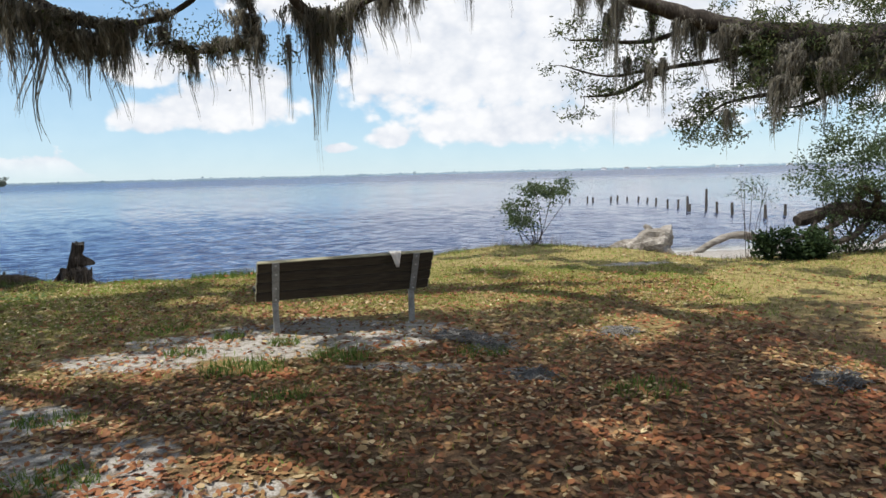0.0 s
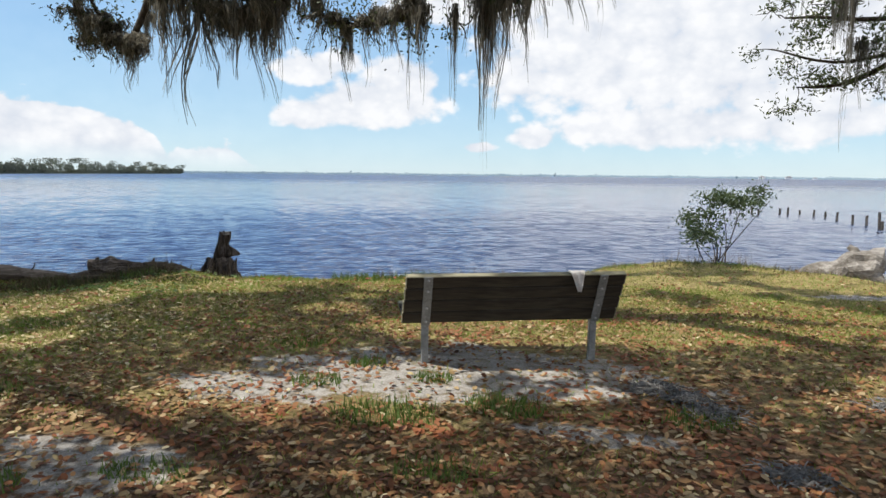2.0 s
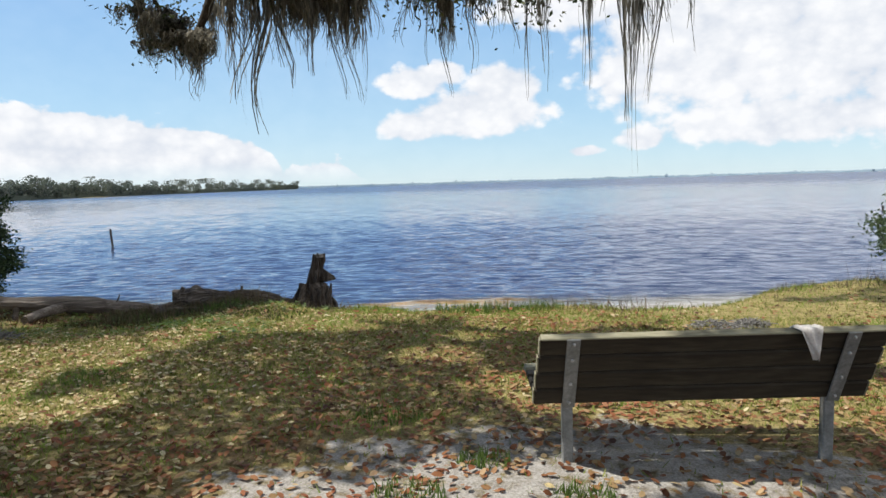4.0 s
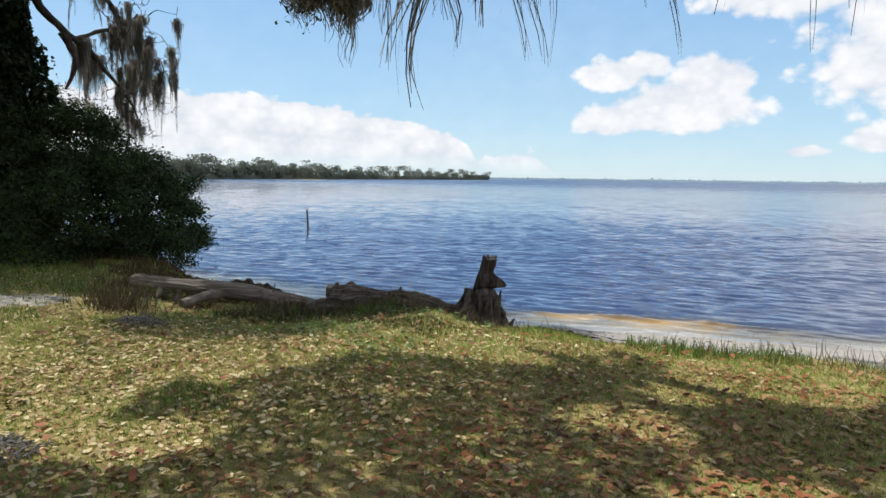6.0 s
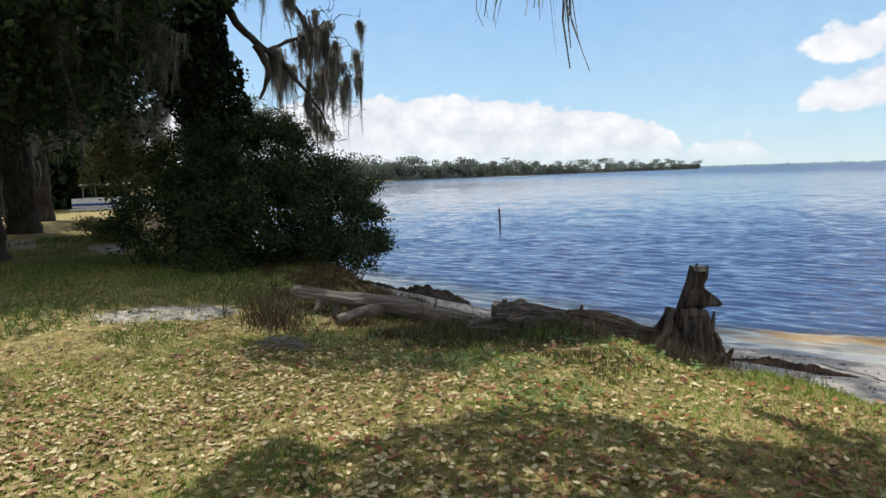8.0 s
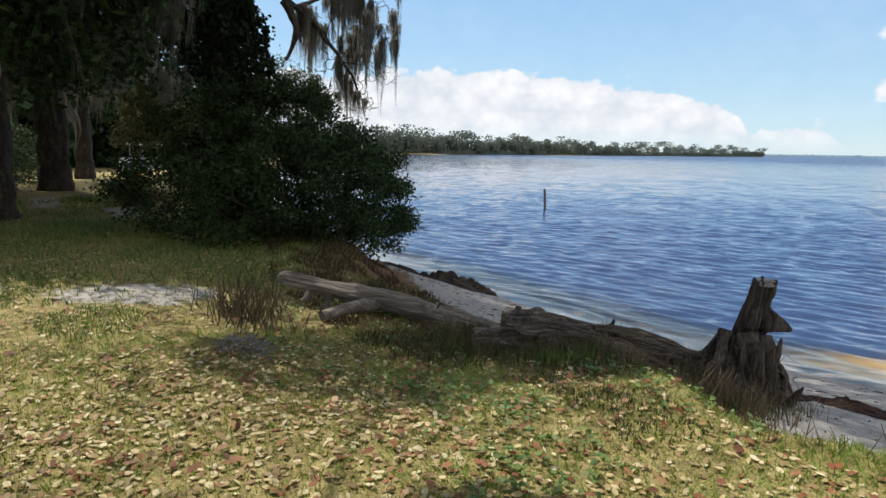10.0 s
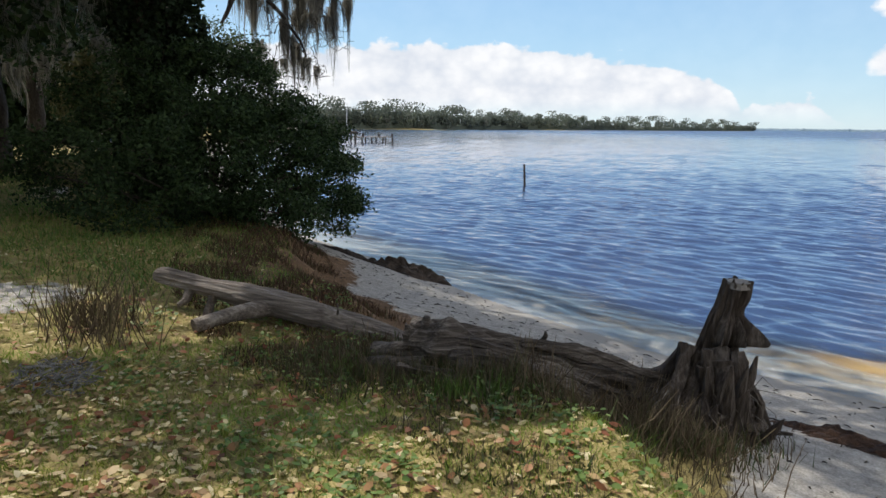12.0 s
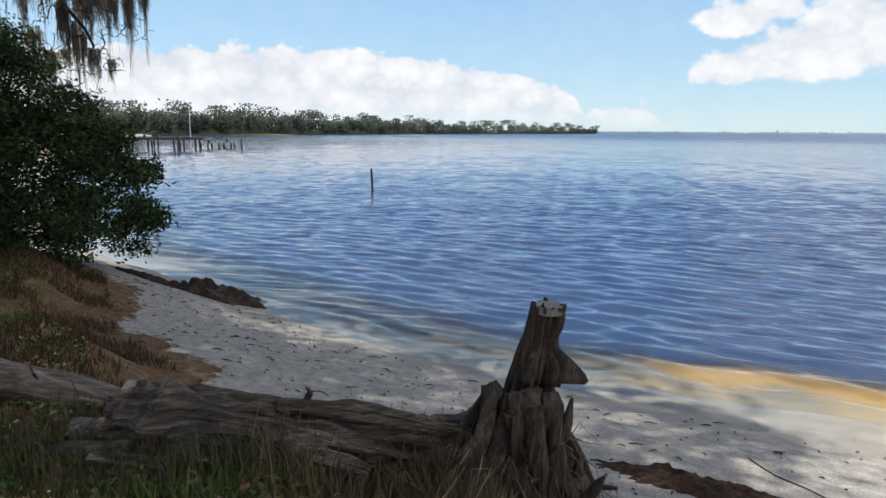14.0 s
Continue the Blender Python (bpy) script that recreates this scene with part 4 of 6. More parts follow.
ROW = ((23.7, 47.1, 1.0), (26.2, 49.2, 0.85), (23.3, 51.6, 0.95), (23.0, 53.7, 0.95), (23.4, 57.0, 1.95), (22.1, 57.3, 0.6), (22.2, 58.0, 1.3), (22.4, 61.0, 0.85),
       (22.0, 62.5, 0.8), (22.3, 67.1, 0.8), (22.7, 74.3, 0.65), (22.1, 76.5, 0.5), (21.0, 76.8, 0.75), (20.4, 77.5, 0.6), (17.9, 75.6, 0.6), (17.3, 75.8, 0.75), (15.5, 77, 0.5), (23.0, 72.0, 0.6))
for px, py, ph in ROW:
    piling(0.16 + (px - 0.16) * 0.695, 0.1 + (py - 0.1) * 0.695, ph * 0.66, 0.085)
piling(-26.9, 26.45, 0.92, 0.055, "lone thin post standing in the lake")


def build_dock():
    dock = thing("wooden_dock", pose(-94, 34, WATER), "weathered wooden dock on piles with a lower end platform", "dock")
    for i in range(30):
        part("plank", board((1.5, 0.44, 0.09), 0.01), DOCK_WOOD, dock, m=pose(0.02 * math.sin(i * 5), 0.2 + i * 0.46, 1.5))
    for x in (-0.7, 0.7):
        part("beam", board((0.14, 13.8, 0.3), 0.01), PILE, dock, m=pose(x, 7.0, 1.34))
        for y in (1.5, 4.2, 7.0, 7.8, 10.4, 11.2, 13.4):
            part("pile", board((0.18, 0.18, 2.4 if y not in (7.8, 10.4) else 3.3), 0.03), PILE, dock, m=pose(x, y, 0.15 if y not in (7.8, 10.4) else 0.6))
    for i in range(12):
        part("plank", board((2.6, 0.42, 0.12), 0.01), DOCK_WOOD, dock, m=pose(-0.2, 14.3 + i * 0.45, 0.72))
    for y in (14.4, 16.0, 17.8, 19.4):
        for x in (-1.3, 1.0):
            part("pile", board((0.18, 0.18, 1.6), 0.03), PILE, dock, m=pose(x, y, -0.1))
    for y in (14.6, 17.2, 19.4):
        part("bollard", board((0.25, 0.25, 0.5), 0.04), PILE, dock, m=pose(0.9, y, 1.0))
    part("box", board((0.5, 0.6, 0.7), 0.04), PILE, dock, "dark box on the dock", pose(0.4, 7.5, 1.9))
    mast = tube([(-96, 47.3, WATER - 0.5), (-96, 47.3, 2), (-95.95, 47.35, 4.6)], [0.07, 0.06, 0.05], 8)
    tagged(piece("white_pole", np_mesh("white_pole", *mast, WHITE_PAINT)), "tall thin white pole beside the dock", "pole")


build_dock()


def build_house(x, y, w, h):
    hs = thing("shore_house", pose(x, y, -0.6, 0, 0, rng.uniform(-30, 30)), "small white house on the far shore", "house", "houses on the far shore")
    part("wall", board((w, w * 0.6, h), 0.05), WHITE_PAINT, hs, m=pose(0, 0, h / 2))
    bm = bmesh.new()
    bmesh.ops.create_cone(bm, cap_ends=True, segments=4, radius1=w * 0.74, radius2=w * 0.2, depth=h * 0.5, matrix=Matrix.Diagonal((1, 0.65, 1, 1)) @ Matrix.Rotation(radians(45), 4, "Z"))
    part("roof", bm, ROOFING, hs, m=pose(0, 0, h * 1.25))
    for k in (-0.3, 0.0, 0.3):
        part("window", board((w * 0.12, 0.2, h * 0.3), 0.02), ROOFING, hs, m=pose(k * w, -w * 0.3 - 0.05, h * 0.55))


for hx, hy in ((620, 2470), (700, 2450), (780, 2440), (1010, 2380), (1080, 2350), (1230, 2300), (1420, 2190), (1560, 2130), (1700, 2060), (1840, 1960)):
    build_house(hx, hy, rng.uniform(12, 22), rng.uniform(4, 7))


# ---- foliage, moss and trees ----
def clumps(centres, radius, per, squash=0.7):
    C = np.repeat(np.asarray(centres, float), per, axis=0)
    return C + rng.normal(0, 1, C.shape) * np.array([1, 1, squash]) * radius


def moss_mesh(seed, strands, wide):
    """A hanging tuft one metre long: many thin wavy strands, few of which reach the tip."""
    r = np.random.default_rng(seed)
    V, F = [], []
    hanks = max(3, strands // 12)
    for h in range(hanks):
        hx, hy = r.normal(0, wide * 0.4), r.normal(0, wide * 0.25)
        reach = (0.22 + 0.6 * r.random() ** 1.6) * (1 - 0.35 * min(1, abs(hx) / wide))
        if h == 0:
            hx, hy, reach = hx * 0.3, hy * 0.3, 1.0
        sway, turn = r.uniform(0, 6.28, 2), r.uniform(0.01, 0.05, 2) * (0.4 + wide * 4)
        start, girth = -r.uniform(0, 0.12), r.uniform(0.018, 0.036)
        for s in range(strands // hanks):
            x, y = r.normal(0, girth), r.normal(0, girth)
            length = reach * (1 - 0.62 * r.random() ** 1.7)
            n, a, w, o = 7, r.uniform(0, math.pi), r.uniform(0.008, 0.017), len(V)
            ph, amp = r.uniform(0, 6.28), r.uniform(0.004, 0.018)
            for i in range(n):
                u = i / (n - 1)
                v = u * length
                px = hx * (1 - 0.3 * v) + x * (1 - 0.3 * u) + turn[0] * (math.sin(sway[0] + 5 * v) - math.sin(sway[0])) + amp * math.sin(ph + 9 * u)
                py = hy * (1 - 0.3 * v) + y * (1 - 0.3 * u) + turn[1] * (math.sin(sway[1] + 5 * v) - math.sin(sway[1])) + amp * math.cos(ph + 8 * u)
                k = w * (1 - 0.75 * u) * 0.5
                V += [(px - math.cos(a + u) * k, py - math.sin(a + u) * k, start - v), (px + math.cos(a + u) * k, py + math.sin(a + u) * k, start - v)]
            F += [(o + 2 * i, o + 2 * i + 1, o + 2 * i + 3, o + 2 * i + 2) for i in range(n - 1)]
    return V, F


TUFTS = [np_mesh("spanish_moss", *moss_mesh(20 + i, 190, (0.10, 0.14, 0.2)[i % 3]), MOSS) for i in range(6)]
THREADS = [np_mesh("spanish_moss", *moss_mesh(40 + i, 16, 0.035), MOSS) for i in range(4)]
VEILS = [np_mesh("spanish_moss", *moss_mesh(80 + i, 320, 0.4), MOSS) for i in range(3)]
CURTAINS = [moss_mesh(60 + i, 420, 0.5) for i in range(4)]


def hang(kind, x, y, top, length, width=1.0, label="grey-green Spanish moss hanging from an oak limb", group="hanging moss"):
    me = kind[int(rng.integers(len(kind)))]
    m = Matrix.LocRotScale((x, y, top), Euler((0, 0, rng.uniform(0, 6.28))), (width, width, length))
    return tagged(piece("spanish_moss", me, m=m), label, "moss", group)


def twigs(centres, nodes, r0=0.02, r1=0.006, sag=0.1):
    """Thin crooked twigs that branch from the nodes, and from one another, out to each centre."""
    grown = np.asarray(nodes, float)
    centres = np.asarray(centres, float)
    reach = ((centres[:, None] - grown[None]) ** 2).sum(2).min(1)
    shells = []
    for c in centres[np.argsort(reach)]:
        d = ((grown - c) ** 2).sum(1)
        k = grown[np.argmin(d)]
        gap = math.sqrt(d.min())
        bend = rng.normal(0, 0.13, (2, 3)) * gap
        P = spline([k, k + (c - k) * 0.35 + bend[0] + np.array([0, 0, sag * gap]), k + (c - k) * 0.7 + bend[1], c], 6)
        t = min(1.0, 0.35 + gap)
        shells.append(tube(P, list(np.linspace(r0 * t, r1, 6)), 4, 0.0))
        grown = np.concatenate([grown, P[2:]])
    return shells


def build_oak():
    """The live oak over the lawn: its low limb with moss reaches across the view."""
    oak = thing("live_oak", Matrix.Translation((3.5, -4.5, 0)), "spreading live oak with low mossy limbs over the lawn", "tree")
    o = np.array([3.5, -4.5, 0.0])
    lines = [([(0, 0, -0.2), (0.05, 0.05, 1.2), (-0.05, 0.2, 2.6), (-0.3, 0.8, 3.8)], 0.55, 0.36),
             ([(-0.2, 0.6, 3.5), (-1.8, 5.0, 5.0), (-3.4, 9.6, 5.0), (-5.6, 12.5, 4.35), (-8.0, 13.0, 4.0), (-11.0, 13.4, 4.5)], 0.3, 0.05),
             ([(-0.2, 0.6, 3.5), (-3.0, 3.5, 5.2), (-6.5, 6.0, 6.0), (-10.0, 8.0, 6.3), (-13.0, 9.0, 6.6)], 0.28, 0.05),
             ([(-0.2, 0.6, 3.6), (-0.6, 4.0, 5.6), (-1.2, 8.0, 6.2), (-2.0, 11.5, 6.8)], 0.26, 0.05),
             ([(-0.2, 0.6, 3.6), (-4.0, 1.5, 5.6), (-8.5, 2.5, 6.2)], 0.25, 0.06),
             ([(-0.1, 0.6, 3.6), (1.5, 3.5, 5.6), (2.6, 8.0, 6.4)], 0.22, 0.05)]
    nodes = []
    for i, (pts, r0, r1) in enumerate(lines):
        piece("trunk" if i == 0 else "limb", np_mesh("limb", *limb(pts, r0, r1, 30, 12, 0.35, 0.12 if i else 0.0, i * 3.1), BARK, True), oak)
        nodes.append(spline(pts, 40) + o)
    high = np.concatenate(nodes[2:])
    # unseen leaves overhead, in patches laid out to cast shade, with gaps between
    n = 270000
    gx, gy = rng.uniform(-13.8, 7.0, n), rng.uniform(-1.0, 14.8, n)
    want = np.where(gy < 5.6, 0.12, -0.05) - np.where(gy > 9.8, 0.1, 0.0) - 0.3 * np.clip((-5.2 - gx) / 0.8, 0, 1) * (gy < 8.6) + 0.12 * (gy > 11.2) * (gx < -4.5)
    # ground spots meant to lie in shade (thick, gloom) or in sun (open_sky)
    thick = ((-5.6, 6.9), (-5.3, 7.4), (-4.8, 7.9), (-4.1, 7.9), (-3.4, 7.9), (-4.0, 7.0), (-4.1, 6.2), (-4.6, 5.8), (-2.2, 8.7), (-1.8, 9.2), (-1.2, 9.4), (-2.7, 7.9), (-3.0, 7.0), (-8.1, 7.9), (-7.7, 8.3), (-6.9, 8.8), (-5.4, 7.8), (-5.0, 8.4), (-4.4, 8.8), (-3.7, 9.6),
             (-8.6, 8.2), (-7.3, 9.1), (-7.1, 9.7), (-6.7, 10.2), (-8.1, 9.1), (-8.8, 10.2), (-10.1, 9.9), (1.6, 9.9), (2.8, 10.6), (0.8, 6.2), (1.1, 5.4), (-1.6, 4.8), (-2.5, 4.6), (-0.7, 5.3), (-3.6, 7.7), (-3.9, 5.9), (3.2, 6.0), (2.2, 5.0), (-2.0, 3.2), (0.6, 3.4), (-9.2, 9.2), (-2.9, 6.3), (-2.2, 6.9), (-3.4, 6.4), (-1.6, 8.8), (-1.0, 6.7), (-0.3, 7.0), (0.4, 7.2), (0.4, 4.6), (1.0, 5.5), (1.6, 6.9), (1.1, 4.6), (0.1, 5.3))
    gloom = ((-10.3, 10.7), (-11.5, 10.5), (-13.0, 9.0), (-12.1, 9.6), (-13.3, 8.2), (-9.2, 10.8), (-7.2, 10.6), (-11.4, 12.2), (-9.6, 12.8), (-7.4, 12.4), (-6.9, 14.2), (-9.8, 11.6), (-13.2, 11.2), (-11.6, 9.0), (-8.0, 8.2), (-7.2, 8.9))
    open_sky = ((-7.6, 7.0), (-6.6, 7.8), (-5.8, 8.8), (-4.6, 9.7), (-3.0, 9.0), (-2.5, 9.8), (-5.3, 6.3), (-11.3, 6.6), (-9.0, 6.8), (-7.2, 6.8), (-6.1, 9.2), (-5.4, 9.8), (-5.4, 9.1), (-6.5, 6.1), (-6.8, 7.5), (-9.2, 7.5), (-8.4, 7.2), (-10.8, 7.5), (-7.7, 7.2), (-6.5, 8.3), (-6.4, 9.5),
                (-5.8, 10.2), (-9.6, 8.1), (-4.9, 9.4), (-2.0, 7.6), (0.7, 7.8), (2.0, 8.3), (1.3, 8.6), (-0.4, 6.3), (-1.6, 5.9), (-1.8, 4.2), (-8.2, 13.3), (-6.0, 13.6), (-5.4, 14.2), (-0.2, 10.6), (3.4, 8.6), (-1.0, 8.0))
    for places, gain, spread in ((thick, 0.6, 0.48), (gloom, 0.5, 0.75), (open_sky, -0.55, 0.5)):
        for cx, cy in places:
            want = want + gain * np.exp(-((gx - cx) ** 2 + (gy - cy) ** 2 * 1.6) / (2 * spread * spread))
    keep = fbm(gx, gy, 0.6, 3, 3.3) + 0.55 * fbm(gx, gy, 2.2, 3, 9.1) + want > 0.15
    gx, gy = gx[keep], gy[keep]
    keep = rng.random(len(gx)) < min(1.0, 72000 / len(gx))
    gx, gy = gx[keep], gy[keep]
    # leaves added to shade the beach and west bank hang higher, out of view
    hz = rng.uniform(5.0, 7.6, len(gx)) + 0.5 * np.sin(gx * 1.3) * np.cos(gy * 1.1) + 4.5 * ((gy > 11.2) | (gx < -9.5))
    k = hz / math.tan(SUN_EL)
    C = np.stack([gx + k * math.sin(SUN_AZ), gy + k * math.cos(SUN_AZ), hz], 1)
    tagged(piece("foliage", np_mesh("foliage", *leaf_quads(C - o, 0.145, 0.085), OAK_LEAF), oak, "small dark green oak leaves"), kind="stuff")
    some = C[rng.choice(len(C), 170, replace=False)]
    tagged(piece("twig_mass", np_mesh("twig_mass", *joined([(np.array(v) - o, f) for v, f in twigs(some, high, 0.03, 0.008, 0.1)]), BARK), oak), kind="stuff")
    # the low branches that hang into view
    low = [[(-4.9, 8.3, 4.0), (-4.55, 8.3, 3.68), (-4.1, 8.3, 3.52), (-3.67, 8.3, 3.46), (-3.2, 8.3, 3.54), (-2.75, 8.3, 3.75), (-2.2, 8.2, 4.2)],
           [(-4.4, 8.3, 3.62), (-4.25, 8.3, 3.35), (-4.05, 8.3, 3.3), (-3.8, 8.3, 3.42)],
           [(-5.0, 8.35, 4.0), (-5.25, 8.3, 3.4), (-5.5, 8.3, 2.98), (-5.75, 8.3, 3.2), (-6.0, 8.3, 3.7)],
           [(-2.3, 8.2, 4.1), (-2.0, 8.3, 3.45), (-2.3, 8.3, 3.2), (-2.8, 8.3, 3.15), (-3.1, 8.3, 3.25)],
           [(-1.9, 8.0, 4.4), (-1.5, 8.2, 3.7), (-1.15, 8.3, 3.45), (-0.8, 8.3, 3.6), (-0.2, 8.2, 3.8), (0.5, 8.2, 4.0)],
           [(-5.9, 8.5, 4.1), (-6.2, 8.4, 3.6), (-6.1, 8.4, 3.2), (-6.0, 8.4, 3.0)]]
    tips = []
    for i, pts in enumerate(low):
        piece("low_branch", np_mesh("low_branch", *limb(np.array(pts) - o, 0.075 if i in (0, 4) else 0.05, 0.02, 24, 9, 0.4, 0.05, i), BARK, True), oak)
        tips.append(spline(pts, 24))
    tips = np.concatenate(tips)
    spray = np.array([(-6.0, 8.4, 3.3), (-5.9, 8.3, 3.0), (-5.6, 8.3, 3.3), (-6.2, 8.3, 3.5), (-3.2, 8.3, 3.35), (-2.9, 8.3, 3.25), (-2.6, 8.3, 3.4), (-2.45, 8.3, 3.15), (-3.1, 8.3, 3.1), (-2.1, 8.3, 3.0), (-3.5, 8.4, 3.7),
                      (-2.7, 8.3, 3.1), (-1.7, 8.3, 3.1), (-1.2, 8.3, 3.3), (-0.9, 8.3, 3.55), (-4.4, 8.3, 3.4), (-5.2, 8.3, 3.6), (-0.3, 8.3, 3.8)])
    tagged(piece("leaf_sprays", np_mesh("leaf_sprays", *leaf_quads(clumps(spray, 0.16, 80) - o, 0.055, 0.026), OAK_LEAF), oak), kind="stuff")
    tagged(piece("twiglets", np_mesh("twiglets", *joined([(np.array(v) - o, f) for v, f in twigs(np.concatenate([spray, clumps(spray, 0.16, 3)]), tips, 0.014, 0.004, 0.03)]), BARK), oak), kind="stuff")
    # moss on the low branches: x, top, tip, width
    for x, top, tip, w in ((-5.0, 3.75, 2.72, 1.5), (-4.85, 3.8, 2.5, 1.9), (-4.64, 3.75, 2.22, 1.7), (-4.45, 3.7, 2.75, 1.6), (-4.2, 3.4, 2.72, 1.1), (-4.0, 3.4, 2.6, 1.2), (-3.83, 3.45, 2.42, 1.3), (-3.7, 3.4, 2.38, 1.1),
                           (-3.5, 3.5, 2.85, 0.9), (-3.15, 3.45, 2.75, 1.2), (-2.85, 3.2, 2.36, 0.7), (-2.45, 3.3, 2.72, 1.0), (-2.25, 3.3, 2.6, 1.0), (-1.98, 3.35, 2.28, 0.9), (-1.62, 3.3, 2.32, 0.5), (-1.5, 3.7, 2.75, 1.4),
                           (-1.35, 3.6, 2.1, 1.2), (-1.27, 3.6, 1.62, 0.95), (-1.15, 3.6, 2.2, 1.2), (-1.0, 3.65, 2.68, 1.3), (-0.85, 3.7, 2.9, 1.2), (-0.5, 3.8, 3.1, 1.0), (-0.35, 3.8, 3.0, 0.9), (-0.08, 3.85, 3.2, 0.7), (0.6, 4.0, 3.3, 0.5),
                           (-5.5, 3.05, 2.75, 0.8), (-5.75, 3.3, 2.8, 0.9), (-6.02, 3.3, 2.82, 1.2), (-5.3, 3.4, 2.85, 0.8), (-6.1, 3.8, 3.0, 1.3), (-0.75, 3.8, 3.0, 0.8)):
        hang(TUFTS, x, 8.3 + rng.normal(0, 0.08), top, top - tip, w)
    for _ in range(60):
        p = tips[int(rng.integers(len(tips)))]
        hang(TUFTS, p[0] + rng.normal(0, 0.05), p[1] + rng.normal(0, 0.06), p[2] + 0.06, rng.uniform(0.2, 0.6), rng.uniform(0.8, 1.7), "short tuft of grey-green Spanish moss on a branch")
    for x, top, tip in ((-5.35, 3.2, 2.55), (-4.3, 3.3, 2.4), (-3.0, 3.2, 2.6), (-1.7, 3.3, 2.3), (-2.6, 3.2, 2.5), (-0.9, 3.3, 2.5), (-4.9, 3.3, 2.2), (-0.2, 3.6, 2.9), (-3.6, 3.3, 2.3), (-2.1, 3.2, 2.2), (-5.0, 3.3, 2.4), (-5.6, 3.0, 2.5)):
        hang(THREADS, x, 8.3 + rng.normal(0, 0.1), top, top - tip, 1.0, "thin thread of grey Spanish moss")


def build_shore_oak():
    """The oak on the north-east shore whose limb reaches in from outside the view."""
    o = np.array([13.5, 10.5, 0.0])
    oak = thing("shore_oak", Matrix.Translation(o), "shoreline oak with a thick low limb, sparse leaves and moss", "tree")
    main = np.array([(13.5, 10.5, -0.2), (13.4, 10.5, 1.5), (12.6, 10.9, 2.9), (10.5, 11.6, 3.5), (8.1, 12.0, 3.72), (6.4, 12.0, 3.85), (5.4, 12.0, 4.02), (4.4, 12.0, 4.3), (3.35, 12.0, 4.62), (2.4, 11.9, 5.0)])
    piece("limb", np_mesh("limb", *tube(spline(main, 60) - o, list(np.interp(np.linspace(0, 1, 60), (0, 0.3, 0.6, 1), (0.5, 0.34, 0.2, 0.06))), 14, 0.4, 4.0), BARK, True), oak)
    low = [[(7.4, 12, 3.75), (7.0, 12, 3.2), (6.3, 12.2, 2.9), (5.4, 12.3, 2.7), (4.9, 12.3, 2.2)], [(6.2, 12, 3.85), (5.4, 12.2, 3.5), (4.4, 12.3, 3.4), (3.3, 12.4, 3.3), (2.5, 12.5, 3.5)], [(5.6, 12, 4.0), (5.9, 12, 3.6), (6.0, 12, 3.5)],
           [(5.0, 12.0, 4.1), (4.1, 12.2, 3.9), (3.2, 12.3, 3.9), (2.6, 12.4, 3.95)], [(8.0, 12, 3.6), (7.6, 12.2, 3.0), (7.0, 12.3, 2.7), (6.6, 12.3, 2.6)], [(4.4, 12.3, 3.4), (3.6, 12.5, 3.0), (2.9, 12.6, 2.95)]]
    nodes = []
    for i, pts in enumerate(low):
        piece("low_branch", np_mesh("low_branch", *limb(np.array(pts) - o, 0.06 if i != 2 else 0.13, 0.012 if i != 2 else 0.1, 20, 8, 0.4, 0.05, i), BARK, True), oak)
        nodes.append(spline(pts, 24))
    nodes = np.concatenate(nodes)
    C = nodes[rng.integers(len(nodes), size=120)] + rng.normal(0, 0.28, (120, 3)) * np.array([1.1, 0.7, 0.8])
    C = np.concatenate([C, rng.uniform((5.6, 11.6, 2.9), (8.6, 12.8, 3.6), (90, 3)), rng.uniform((6.2, 11.8, 2.4), (7.6, 12.6, 3.2), (16, 3)), rng.uniform((4.6, 12, 1.95), (5.6, 12.5, 2.9), (30, 3)), rng.uniform((8.0, 11.6, 3.0), (11, 13, 5), (60, 3)), rng.uniform((6.0, 11.6, 3.4), (9.5, 12.6, 4.7), (90, 3))])
    tagged(piece("foliage", np_mesh("foliage", *leaf_quads(clumps(C, 0.115, 62) - o, 0.085, 0.03), OAK_LEAF), oak, "sparse small oak leaves"), kind="stuff")
    tagged(piece("twig_mass", np_mesh("twig_mass", *joined([(np.array(v) - o, f) for v, f in twigs(np.concatenate([C, clumps(C, 0.14, 2)]), nodes, 0.014, 0.004, 0.02)]), BARK), oak), kind="stuff")
    for x, top, tip, w in ((3.3, 4.6, 2.0, 0.8), (3.2, 4.4, 3.0, 0.9), (3.9, 3.5, 2.4, 1.1), (4.15, 3.5, 2.5, 0.9), (4.4, 4.2, 2.9, 1.0), (4.9, 4.0, 2.8, 1.3), (5.25, 3.9, 3.1, 1.2), (5.3, 2.6, 1.75, 0.6), (5.5, 4.0, 2.5, 1.3), (5.9, 3.6, 2.4, 1.4), (6.2, 3.8, 2.1, 1.7),
                           (6.45, 3.8, 2.5, 1.8), (6.65, 3.8, 1.75, 0.8), (6.9, 3.7, 2.3, 1.8), (7.2, 3.7, 2.2, 1.9), (7.5, 3.7, 2.6, 1.8), (7.8, 3.7, 2.8, 1.7), (8.1, 3.8, 2.4, 1.9), (8.5, 3.8, 2.9, 2.0), (8.9, 3.8, 2.6, 2.0), (3.6, 3.6, 2.6, 0.9), (2.7, 5.0, 4.2, 0.8)):
        hang(TUFTS, x, 12.0 + rng.normal(0, 0.12), top, top - tip, w)
    run = spline(main, 60)
    for _ in range(34):
        p = run[int(rng.integers(22, 56))]
        hang(TUFTS, p[0] + rng.normal(0, 0.08), p[1] + rng.normal(0, 0.1), p[2], rng.uniform(0.4, 1.2), rng.uniform(0.9, 1.8), "ragged tuft of grey-green Spanish moss on a shoreline limb")
